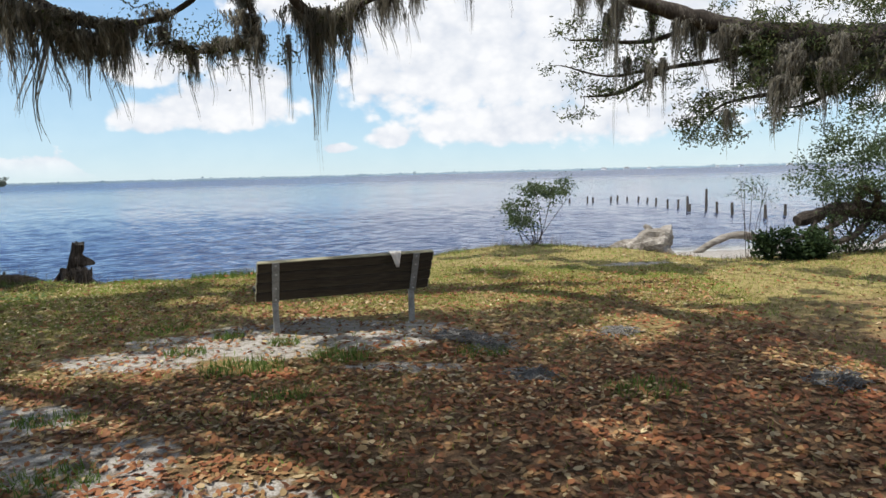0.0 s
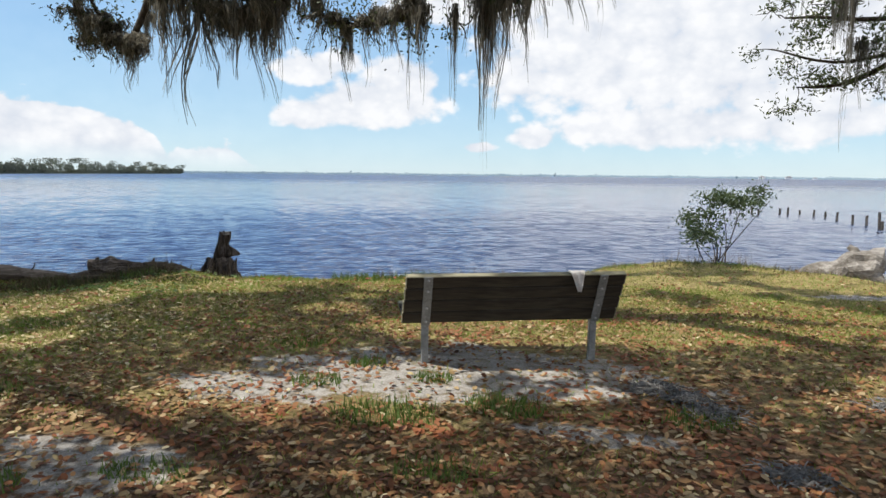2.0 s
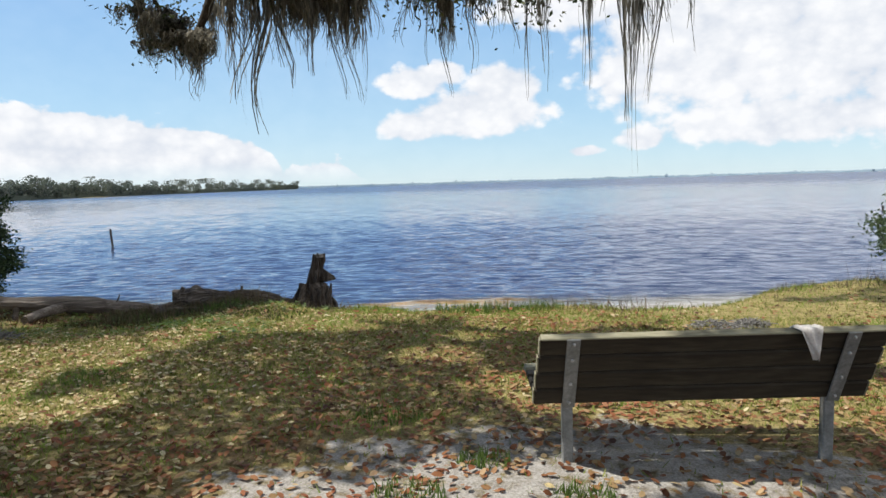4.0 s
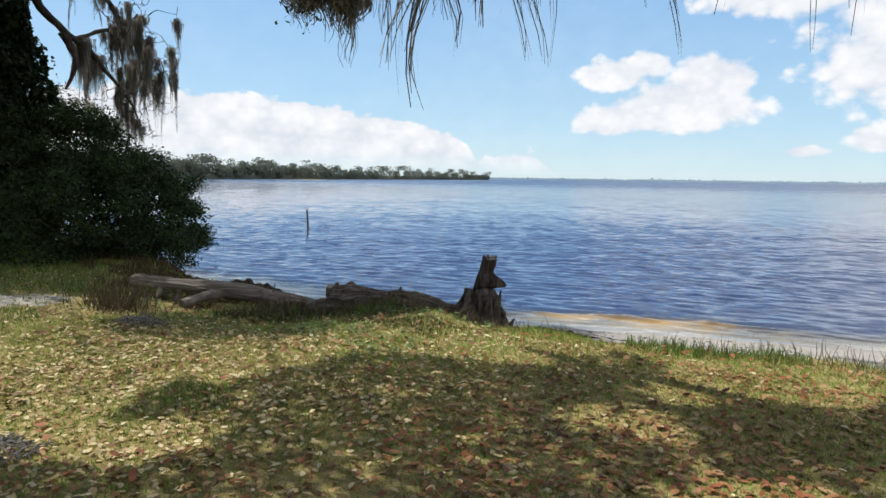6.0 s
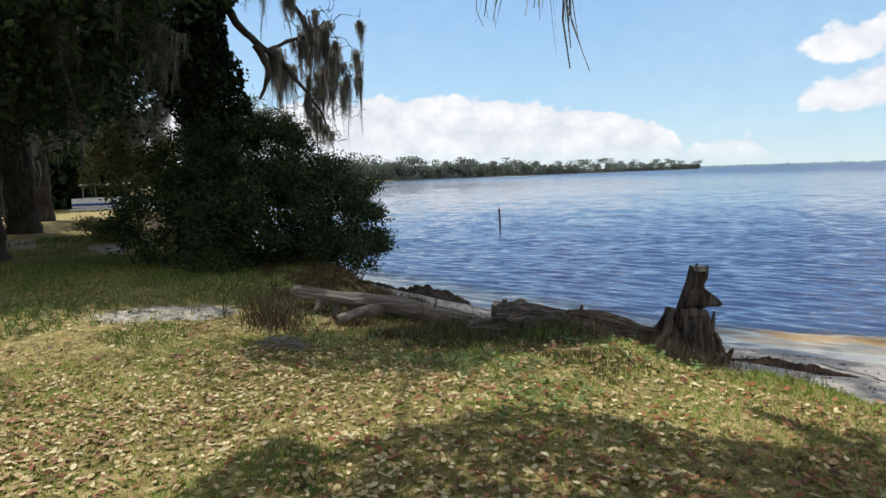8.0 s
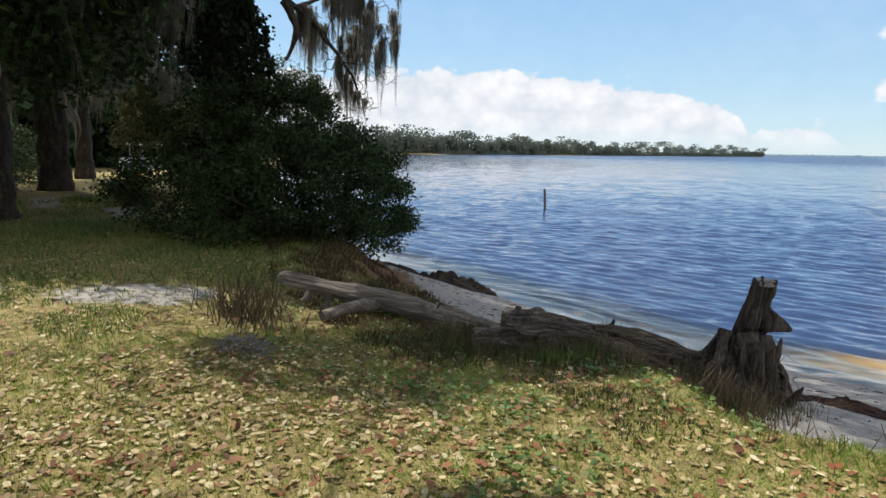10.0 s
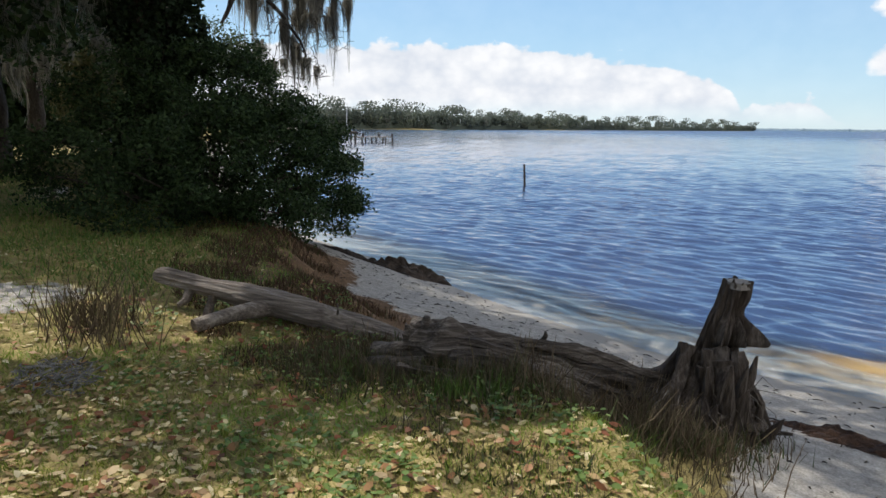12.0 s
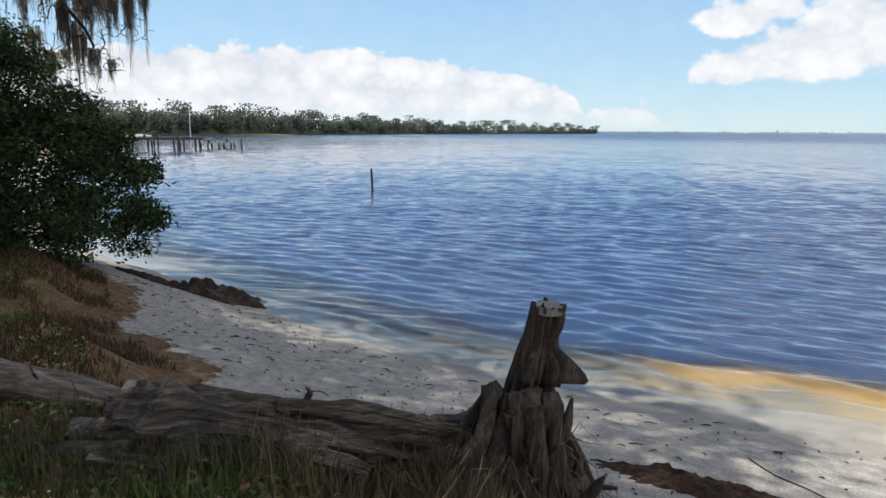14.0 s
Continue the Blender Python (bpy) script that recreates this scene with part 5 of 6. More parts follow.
    for _ in range(20):
        x = rng.uniform(5.8, 9.6)
        hang(TUFTS, x, 11.75 + rng.normal(0, 0.22), rng.uniform(3.1, 3.9), rng.uniform(0.5, 1.3), rng.uniform(1.1, 2.0), "ragged tuft of grey-green Spanish moss on a shoreline limb")
    for x in (1.2, 2.0, 0.6):
        hang(THREADS, x, 9.5, 4.7, 1.0, 1.5, "thin thread of grey Spanish moss")


def shrub(name, x, y, boxes, leaves, mat, leaf, label, stems=8, droop=0.0, category="shrub", stem=0.035, sprays=0, loose=1.0):
    """A many-stemmed shrub: boxes are (centre, half sizes) of its leafy lobes."""
    o = np.array(on(x, y))
    ob = thing(name, Matrix.Translation(o), label, category)
    C, P = [], []
    for c, h in boxes:
        k = max(6, int(28 * h[0] * h[1] * h[2] / 0.3))
        q = unit(k) * (rng.uniform(0.25, 1, k) ** 0.4)[:, None] * np.array(h) + np.array(c)
        C.append(q)
        P.append(np.array(c))
    if sprays:
        mid = np.mean(P, axis=0)
        for _ in range(sprays):
            c, h = boxes[int(rng.integers(len(boxes)))]
            d = unit(1)[0] * np.array([1, 1, 0.8])
            d[2] = abs(d[2]) if rng.random() < 0.7 else d[2]
            C.append(np.array([np.array(c) + d * np.array(h) * k for k in (0.85, 1.0, 1.12, 1.22)]))
    C = np.concatenate(C)
    per = max(4, leaves // len(C))
    r = loose * 0.36 * (np.mean([h for _, h in boxes]) / max(1, len(C) / len(boxes)) ** 0.33) + 0.05
    tagged(piece("foliage", np_mesh("foliage", *leaf_quads(clumps(C, r, per) - o, leaf, leaf * 0.45, 0.15, droop), mat), ob), kind="stuff")
    for s in range(stems):
        c = P[s % len(P)] + rng.normal(0, 0.12, 3)
        b = np.array([rng.normal(0, 0.12), rng.normal(0, 0.12), -0.1])
        piece("stem", np_mesh("stem", *limb([b, (b + c - o) / 2 + rng.normal(0, 0.08, 3), c - o], stem, stem * 0.3, 10, 6, 0.3), BARK), ob)
    tagged(piece("twig_mass", np_mesh("twig_mass", *joined([(np.array(v) - o, f) for v, f in twigs(C, np.array(P), 0.012, 0.003, 0.0)]), BARK), ob), kind="stuff")
    return ob


def build_left_trees():
    # the great dark shrub that leans over the water
    boxes = [((-15.2, 11.6, 0.75), (1.3, 1.2, 1.2)), ((-15.4, 12.5, 0.4), (1.0, 0.7, 0.75)), ((-14.8, 10.4, 0.8), (1.2, 1.0, 1.3)), ((-14.4, 9.3, 0.7), (1.1, 0.9, 1.0)), ((-16, 11.9, 1.55), (1.0, 1.0, 0.8)),
             ((-16.2, 10.7, 2.0), (1.2, 1.0, 0.9)), ((-15.7, 12.9, -0.15), (0.8, 0.4, 0.45)), ((-16.5, 9.5, 1.6), (1.2, 1.0, 1.2)), ((-14.1, 11.2, 0.1), (0.9, 0.8, 0.7)), ((-15.8, 12.3, 1.15), (0.6, 0.5, 0.4)), ((-15.9, 13.1, 0.65), (0.3, 0.25, 0.22)),
             ((-15.9, 8.4, 0.7), (1.0, 0.8, 0.9)), ((-17, 11.4, 2.5), (0.9, 0.7, 0.6))]
    shrub("evergreen_shrub", -15.2, 10.4, boxes, 66000, DARK_LEAF, 0.09, "massive dark evergreen shrub leaning over the water", 16, sprays=70)
    shrub("grey_green_tree", -18.9, 11.6, [((-18.6, 11.2, 3.0), (0.8, 0.9, 0.7)), ((-18.6, 12.0, 2.6), (0.6, 0.6, 0.5)), ((-18.9, 10.5, 2.6), (0.7, 0.7, 0.7))], 5000, SHRUB_LEAF, 0.08, "small grey-green tree behind a dark shrub", 4, category="tree", sprays=20)
    # ivy-clad tree behind it
    o = np.array([-17.8, 10.1, 0.0])
    ivy = thing("ivy_clad_tree", Matrix.Translation(o), "tall tree with an ivy-clad trunk and mossy branches", "tree")
    piece("trunk", np_mesh("trunk", *limb([(0, 0, -0.3), (0.05, -0.05, 3), (-0.1, -0.1, 6), (0, 0, 10), (0.2, 0.1, 13)], 0.42, 0.14, 30, 12, 0.3, 0.1), BARK, True), ivy)
    n = 24000
    z = rng.uniform(0, 9.5, n)
    a = rng.uniform(0, 6.283, n)
    bulge = 0.64 + 0.22 * np.sin(z * 2.1 + 2 * np.cos(a)) + 0.12 * np.sin(z * 5.3 + 3 * a)
    rr = bulge * rng.uniform(0.55, 1.12, n)
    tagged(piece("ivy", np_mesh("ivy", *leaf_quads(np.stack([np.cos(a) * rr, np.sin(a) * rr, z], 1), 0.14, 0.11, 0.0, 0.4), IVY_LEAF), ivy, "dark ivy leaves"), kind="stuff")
    arms = [[(0, 0.4, 5.9), (-0.1, 0.9, 5.2), (-0.2, 1.5, 4.75), (-0.3, 2.1, 4.3), (-0.4, 2.7, 3.7), (-0.5, 3.2, 3.0)], [(0, 0.3, 6.8), (-0.2, 1.4, 6.4), (-0.5, 2.5, 5.9), (-0.8, 3.3, 5.0), (-0.9, 3.7, 4.2)], [(-0.2, 1.6, 4.7), (-0.3, 2.3, 5.0), (-0.4, 2.9, 5.3), (-0.5, 3.3, 5.6)],
            [(0, -0.4, 6.4), (0.6, -1.8, 5.9), (1.2, -3.4, 5.0), (1.5, -4.6, 4.3)], [(0, -0.3, 7.2), (1.4, -1.0, 7.0), (3.0, -2.0, 6.2), (4.2, -3.0, 5.4)], [(-0.2, 1.3, 4.8), (-0.2, 1.6, 4.3), (-0.2, 1.5, 3.8), (-0.1, 1.3, 3.5)]]
    nodes = []
    for i, pts in enumerate(arms):
        piece("branch", np_mesh("branch", *limb(pts, 0.11 if i < 2 or i > 2 else 0.06, 0.02, 24, 9, 0.4, 0.08, i * 2.0), BARK, True), ivy)
        nodes.append(spline(pts, 24))
    right = np.concatenate(nodes[:3])
    fan = np.stack([rng.normal(-0.6, 0.4, 320), rng.uniform(1.9, 4.2, 320), rng.uniform(2.2, 6.0, 320)], 1)
    fan = fan[(fan[:, 1] - 3.2) ** 2 / 1.2 + (fan[:, 2] - 4.2) ** 2 / 3.4 < 1]
    tagged(piece("twig_fan", np_mesh("twig_fan", *joined(twigs(np.concatenate([fan, fan[:150] + rng.normal(0, 0.15, (min(150, len(fan)), 3))]), right, 0.016, 0.004, 0.1)), BARK), ivy, "bare fine twigs"), kind="stuff")
    for k in range(84):
        p = (right[int(rng.integers(10, len(right)))] if k % 2 else fan[int(rng.integers(len(fan)))]) + o
        hang(TUFTS, p[0] + rng.normal(0, 0.15), p[1] + rng.normal(0, 0.06), p[2], rng.uniform(0.5, 1.9), rng.uniform(0.7, 1.3))
    left = np.concatenate(nodes[3:5])
    for k in range(34):
        p = left[int(rng.integers(4, len(left)))] + o
        hang(VEILS, p[0] + rng.normal(0, 0.2), p[1] + rng.normal(0, 0.2), p[2] + 0.1, rng.uniform(1.2, 2.6), rng.uniform(1.0, 1.8), "long curtain of Spanish moss in deep shade")
    crown = np.stack([rng.normal(0.0, 2.6, 260), rng.normal(-0.6, 2.0, 260), rng.uniform(6.5, 14.5, 260)], 1)
    crown = crown[~((crown[:, 1] > 1.2) & (crown[:, 2] < 8.5))]
    tagged(piece("foliage", np_mesh("foliage", *leaf_quads(clumps(crown, 0.5, 90), 0.15, 0.09), DARK_LEAF), ivy), kind="stuff")


def dark_oak(x, y, r, boxes, leaves, label, height=11.0, lean=(0, 0)):
    o = np.array([x, y, 0.0])
    t = thing("shade_oak", Matrix.Translation(o), label, "tree", "shade trees along the shore")
    piece("trunk", np_mesh("trunk", *tube(spline([(0, 0, -0.3), (0, 0, 0.25), (lean[0] * 0.2, lean[1] * 0.2, 2), (lean[0] * 0.6, lean[1] * 0.6, height * 0.5), (*lean, height)], 30),
                                          list(np.interp(np.linspace(0, 1, 30), (0, 0.1, 0.5, 1), (r * 1.5, r * 1.05, r * 0.85, r * 0.25))), 16, 0.25, 2.5, 0.25, x), BARK, True), t)
    C = []
    for c, h in boxes:
        k = max(8, int(9 * h[0] * h[1] * h[2]))
        C.append(unit(k) * (rng.uniform(0.2, 1, k) ** 0.4)[:, None] * np.array(h) + np.array(c))
        stem = [(lean[0] * 0.5, lean[1] * 0.5, height * 0.4), (np.array(c) * 0.5 + np.array([0, 0, height * 0.28])), c]
        piece("limb", np_mesh("limb", *limb(stem, r * 0.4, r * 0.1, 14, 8, 0.4), BARK, True), t)
    C = np.concatenate(C)
    tagged(piece("foliage", np_mesh("foliage", *leaf_quads(clumps(C, 0.45, max(4, leaves // len(C))), 0.2, 0.12, 0.0, 0.15), DARK_LEAF), t), kind="stuff")
    return t


def build_shade_trees():
    dark_oak(-19.3, 5.7, 0.42, [((2.6, 0.6, 4.6), (2.2, 1.8, 1.3)), ((1.6, -2.4, 4.8), (2.2, 2.2, 1.6)), ((0.6, 2.2, 5.6), (2.2, 1.8, 1.6)), ((3.6, 2.3, 5.2), (1.6, 1.3, 1.2)), ((-1.8, -0.5, 8.6), (3.0, 3.6, 2.6)), ((-3, 1.5, 5), (2.5, 2.2, 2.0)), ((3.2, -0.8, 3.7), (1.3, 1.2, 0.8)), ((1.2, -5.0, 4.4), (2.6, 2.0, 1.8)), ((2.2, 1.6, 3.6), (1.6, 1.2, 0.9)), ((-0.5, -0.5, 5.4), (2.5, 2.5, 1.8))], 52000,
             "broad shade oak with a paper notice on its trunk", 11.5)
    dark_oak(-28.8, 6.8, 0.55, [((2, 1, 5.2), (3, 2.5, 1.8)), ((0, -3, 6), (3, 3, 2.5)), ((0, 0, 10), (4, 4, 3)), ((1, 4, 6.5), (2.5, 2, 2)), ((2.5, -1, 4.2), (2, 2, 1.2)), ((3, 3, 4.4), (2, 1.5, 1.0))], 22000, "thick-trunked shade oak further along the shore", 12)
    dark_oak(-24.5, 1.5, 0.4, [((2, 0, 4.8), (3, 3, 2)), ((0, 0, 8.5), (4, 4, 3)), ((3.5, 2, 4.2), (2, 2, 1.2)), ((3, -2, 4.4), (2.5, 2, 1.4))], 20000, "shade oak in dense gloom", 11)
    dark_oak(-33.5, 2.5, 0.45, [((2, 0, 5), (3, 3, 2.4)), ((0, 0, 9), (4, 4, 3))], 13000, "shade oak in dense gloom", 11)
    dark_oak(-37.5, 8.0, 0.4, [((1, 2, 5), (3, 3, 2.4)), ((0, 0, 9), (4, 4, 3))], 13000, "shade oak in dense gloom", 11)
    dark_oak(-23.0, -4.0, 0.45, [((2, 0, 5), (3.5, 3.5, 2.4)), ((0, 0, 9), (4.5, 4.5, 3))], 16000, "shade oak in dense gloom", 12)
    dark_oak(-30, -3.5, 0.45, [((1, 0, 4.6), (3.5, 3.5, 2.4)), ((0, 0, 9), (4.5, 4.5, 3))], 15000, "shade oak in dense gloom", 12)
    # paper notice on the near trunk
    sign = thing("paper_notice", look((-18.84, 5.84, 3.0), (-3.5, 7.5, 2.6)) @ pose(0, 0, 0, 0, 180, 3), "small white paper notice tacked to a trunk", "sign")
    part("sheet", board((0.36, 0.29, 0.012), 0.003), WHITE_PAINT, sign)
    for k in range(4):
        part("print_line", board((0.26 - 0.05 * (k % 2), 0.026, 0.004), 0.001), INK, sign, m=pose(0, 0.085 - 0.055 * k, 0.008))
        part("print_line", board((0.26 - 0.05 * (k % 2), 0.026, 0.004), 0.001), INK, sign, m=pose(0, 0.085 - 0.055 * k, -0.008))
    for n, x0, x1, y0, y1, z0, z1 in ((80, -21, -15.5, 1.0, 9.6, 4.0, 6.4), (44, -34, -21, -1, 11, 3.8, 5.8)):
        shells = []
        for _ in range(n):
            V, F = CURTAINS[int(rng.integers(len(CURTAINS)))]
            a, w = rng.uniform(0, 6.28), rng.uniform(0.9, 1.6)
            turn = np.array([[math.cos(a) * w, -math.sin(a) * w, 0], [math.sin(a) * w, math.cos(a) * w, 0], [0, 0, rng.uniform(1.2, 2.6)]])
            shells.append((np.asarray(V) @ turn.T + np.array([rng.uniform(x0, x1), rng.uniform(y0, y1), rng.uniform(z0, z1)]), F))
        tagged(piece("moss_curtain", np_mesh("moss_curtain", *joined(shells), MOSS)), "long curtains of Spanish moss in deep shade", "moss", kind="stuff")
    # sunlit willowy tree in the gap, with a pale crooked stem
    shrub("willowy_tree", -28.0, 10.2, [((-28, 10.3, 2.8), (1.6, 1.5, 1.1)), ((-27.6, 9.4, 2.0), (1.0, 0.9, 0.8)), ((-28.2, 11.4, 2.2), (1.2, 1.0, 0.9)), ((-28, 10.6, 1.3), (0.8, 0.7, 0.6))], 9000, PALE_LEAF, 0.16, "sunlit willowy small tree with a pale crooked stem", 5, 0.7, "tree")
    shrub("waterside_shrub", -25.5, 11.5, [((-25.5, 11.6, 0.9), (1.1, 1.0, 0.8)), ((-24.5, 11.2, 0.5), (0.9, 0.7, 0.5))], 4000, PALE_LEAF, 0.12, "low yellow-green waterside shrub", 4)
    shrub("low_shrub", -22.0, 8.6, [((-22, 8.7, 0.35), (0.9, 0.6, 0.35)), ((-23.4, 8.2, 0.3), (0.8, 0.6, 0.3))], 2500, PALE_LEAF, 0.10, "low sunlit weeds under the trees", 3)
    shrub("undergrowth", -19.6, 4.4, [((-18.6, 5.0, 0.35), (0.4, 0.4, 0.4)), ((-19.6, 4.0, 0.5), (0.7, 0.7, 0.5))], 2200, SHRUB_LEAF, 0.10, "weedy undergrowth at the foot of a trunk", 4)
    for x, y, w, h in ((-25.5, 3.6, 1.6, 0.9), (-29.5, 4.6, 1.8, 1.1), (-34, 5.5, 2.2, 1.3), (-27.5, 0.8, 1.8, 1.0)):
        shrub("undergrowth", x, y, [((x, y, h * 0.8), (w, 1.2, h)), ((x + 0.8, y + 0.9, h * 0.5), (1.0, 0.8, h * 0.6))], 3600, SHRUB_LEAF, 0.13, "dim weedy undergrowth between the shade trees", 5)
    build_treeline("back_woods", DARK_LEAF, ((-44, -30), (-47, -14), (-50, 0), (-54, 12)), 2.4, 13.0, "dense dark woods behind the shade trees", 0.85, 420, 3, 0.0, 0.5)


def build_shore_shrubs():
    shrub("sapling_shrub", 2.2, 14.1, [((2.15, 14.1, 0.6), (0.36, 0.36, 0.34)), ((1.85, 14.1, 0.85), (0.2, 0.22, 0.25)), ((2.6, 14.1, 1.05), (0.24, 0.22, 0.2)), ((2.2, 14.1, 1.15), (0.2, 0.2, 0.16)), ((1.8, 14.0, 0.5), (0.22, 0.2, 0.14)), ((2.85, 14.1, 1.3), (0.09, 0.1, 0.1))],
          2600, SHRUB_LEAF, 0.075, "open leafy sapling shrub on the bank", 11, stem=0.012, sprays=14, loose=1.8)
    nearer(shrub("feathery_shrub", 9.1, 14.3, [((8.9, 14.3, 1.4), (0.9, 0.7, 0.7)), ((9.3, 14.3, 2.1), (0.7, 0.6, 0.6)), ((8.3, 14.2, 1.1), (0.45, 0.4, 0.35)), ((10.2, 14.4, 1.3), (1.0, 0.8, 0.9)), ((9.6, 14.4, 2.6), (0.35, 0.3, 0.3)), ((9.6, 14.4, 0.7), (0.8, 0.6, 0.5)), ((9.0, 14.3, 0.1), (0.7, 0.4, 0.5)), ((10.0, 14.3, 0.0), (0.8, 0.5, 0.6))],
          11000, SHRUB_LEAF, 0.085, "feathery light green waterside shrub over a dead trunk", 8, 0.2, stem=0.02, sprays=30, loose=1.5), 0.8)
    nearer(shrub("bare_sapling", 7.3, 14.9, [((7.1, 14.9, 1.2), (0.35, 0.2, 0.35)), ((7.5, 14.9, 0.9), (0.3, 0.2, 0.3))], 260, SHRUB_LEAF, 0.07, "thin sapling with few leaves", 6, stem=0.010), 0.8)
    nearer(shrub("palmetto", 7.5, 13.8, [((7.4, 13.8, 0.0), (0.5, 0.3, 0.4)), ((7.9, 13.8, -0.1), (0.4, 0.3, 0.4))], 2600, DARK_LEAF, 0.13, "low dark palmetto fronds at the water's edge", 4), 0.8)


def nearer(ob, k):
    """Draws a thing towards the lawn, smaller by k."""
    c = Vector((0.16, 0.1, 1.57))
    ob.matrix_basis = Matrix.Translation(c) @ Matrix.Scale(k, 4) @ Matrix.Translation(-c) @ ob.matrix_basis


build_oak()
build_shore_oak()
build_left_trees()
build_shade_trees()
build_shore_shrubs()


# ---- lawn: grass, leaf litter and weeds ----
def scatter(n, x0, x1, y0, y1):
    return rng.uniform(x0, x1, n), rng.uniform(y0, y1, n)


def lawn_only(x, y, margin=0.1):
    return y < np.interp(x, EDGE_X, EDGE_Y) + margin


def build_lawn():
    x = np.concatenate([rng.uniform(-9, 4, 170000), rng.uniform(-16, 11, 160000)])
    y = np.concatenate([rng.uniform(1.5, 10.8, 170000), rng.uniform(3, 14, 160000)])
    patch = fbm(x, y, 0.9, 3, 1.1)
    thin = np.clip(0.5 + 0.1 * (y - 5.5) + 0.4 * np.clip(-(x + 3.5) / 2, 0, 1) - 0.35 * (x > 0.5) * (y < 7.5) + 0.5 * patch - 1.2 * sand_mask(x, y), 0.06, 1.0)
    thin = thin * np.clip(0.4 + 0.1 * (y - 3.0) + 0.6 * np.clip(-(x + 3.5) / 2, 0, 1), 0.25, 1.0)
    ok = lawn_only(x, y, 0.25) & (rng.random(len(x)) < thin)
    x, y = x[ok], y[ok]
    B = np.stack([x, y, land(x, y) - 0.004], 1)
    tagged(piece("grass", np_mesh("grass", *blades(B, 0.04, 0.010, 1.0), GRASS)), "short yellow-green lawn grass", "grass", kind="stuff")
    # fallen oak leaves
    x = np.concatenate([rng.uniform(-8.5, 3.5, 80000), rng.uniform(-14, 10, 50000)])
    y = np.concatenate([rng.uniform(1.2, 10.2, 80000), rng.uniform(3, 13.5, 50000)])
    strip = np.exp(-((y - np.interp(x, EDGE_X, EDGE_Y) + 1.5) / 1.2) ** 2) * np.clip((-4.5 - x) / 1.0, 0, 1)
    thick = np.clip(0.74 + 0.15 * strip - 0.075 * (y - 4.0) - 0.14 * np.clip(-(x + 3.5) / 2, 0, 1) + 0.35 * fbm(x, y, 0.7, 3, 5.5) - 0.62 * sand_mask(x, y), 0.04, 1.0)
    ok = lawn_only(x, y, 0.1) & (rng.random(len(x)) < thick)
    x, y = x[ok], y[ok]
    C = np.stack([x, y, land(x, y) + rng.uniform(0.004, 0.02, len(x))], 1)
    # the sunlit-toned leaves grow more common westwards
    pale = rng.random(len(x)) < np.clip((-3.0 - x) / 2.5, 0.04, 0.82)
    tagged(piece("leaf_litter", np_mesh("leaf_litter", *oval_leaves(C[~pale], 0.06, 0.031), LITTER)), "brown and tan fallen oak leaves", "leaves", kind="stuff")
    tagged(piece("pale_leaf_litter", np_mesh("pale_leaf_litter", *oval_leaves(C[pale], 0.055, 0.029), PALE_LITTER)), "cream and tan fallen oak leaves, paled to look sunlit", "leaves", kind="stuff")
    # larger leaves lying on top
    x, y = scatter(5000, -10.5, 4, 2, 11)
    ok = lawn_only(x, y, 0.1) & (fbm(x, y, 1.1, 3, 4.4) - sand_mask(x, y) > -0.1)
    x, y = x[ok], y[ok]
    C = np.stack([x, y, land(x, y) + rng.uniform(0.02, 0.04, len(x))], 1)
    tagged(piece("large_leaf_litter", np_mesh("large_leaf_litter", *oval_leaves(C, 0.068, 0.036), LITTER)), "larger curled fallen leaves on the lawn", "leaves", kind="stuff")
    # brighter grass tufts
    for i, (cx, cy, r, n, h) in enumerate(((-1.5, 5.35, 0.28, 420, 0.09), (-0.75, 5.65, 0.22, 260, 0.09), (-9.6, 7.0, 0.55, 900, 0.06), (-1.0, 4.6, 0.2, 200, 0.07), (-3.3, 4.0, 0.25, 300, 0.07), (-2.5, 4.35, 0.2, 220, 0.06), (0.5, 5.75, 0.2, 220, 0.07), (-4.3, 5.1, 0.2, 200, 0.07),
                                           (-2.8, 6.9, 0.2, 180, 0.06), (-2.2, 5.9, 0.16, 150, 0.07), (1.6, 4.6, 0.25, 260, 0.07), (-5.6, 7.0, 0.3, 300, 0.05), (-3.4, 10.6, 0.4, 500, 0.12), (-2.7, 10.85, 0.3, 300, 0.12), (-2.0, 3.4, 0.25, 260, 0.07), (-1.95, 6.35, 0.12, 110, 0.08), (-1.35, 6.1, 0.12, 110, 0.08))):
        a, d = rng.uniform(0, 6.283, n), r * np.sqrt(rng.random(n))
        x, y = cx + np.cos(a) * d * 1.3, cy + np.sin(a) * d * 0.8
        tagged(piece("grass_tuft", np_mesh("grass_tuft", *blades(np.stack([x, y, land(x, y) - 0.004], 1), h, 0.012, 0.5), LUSH)), "bright green tuft of taller grass", "grass", "green tufts on the lawn", "stuff")
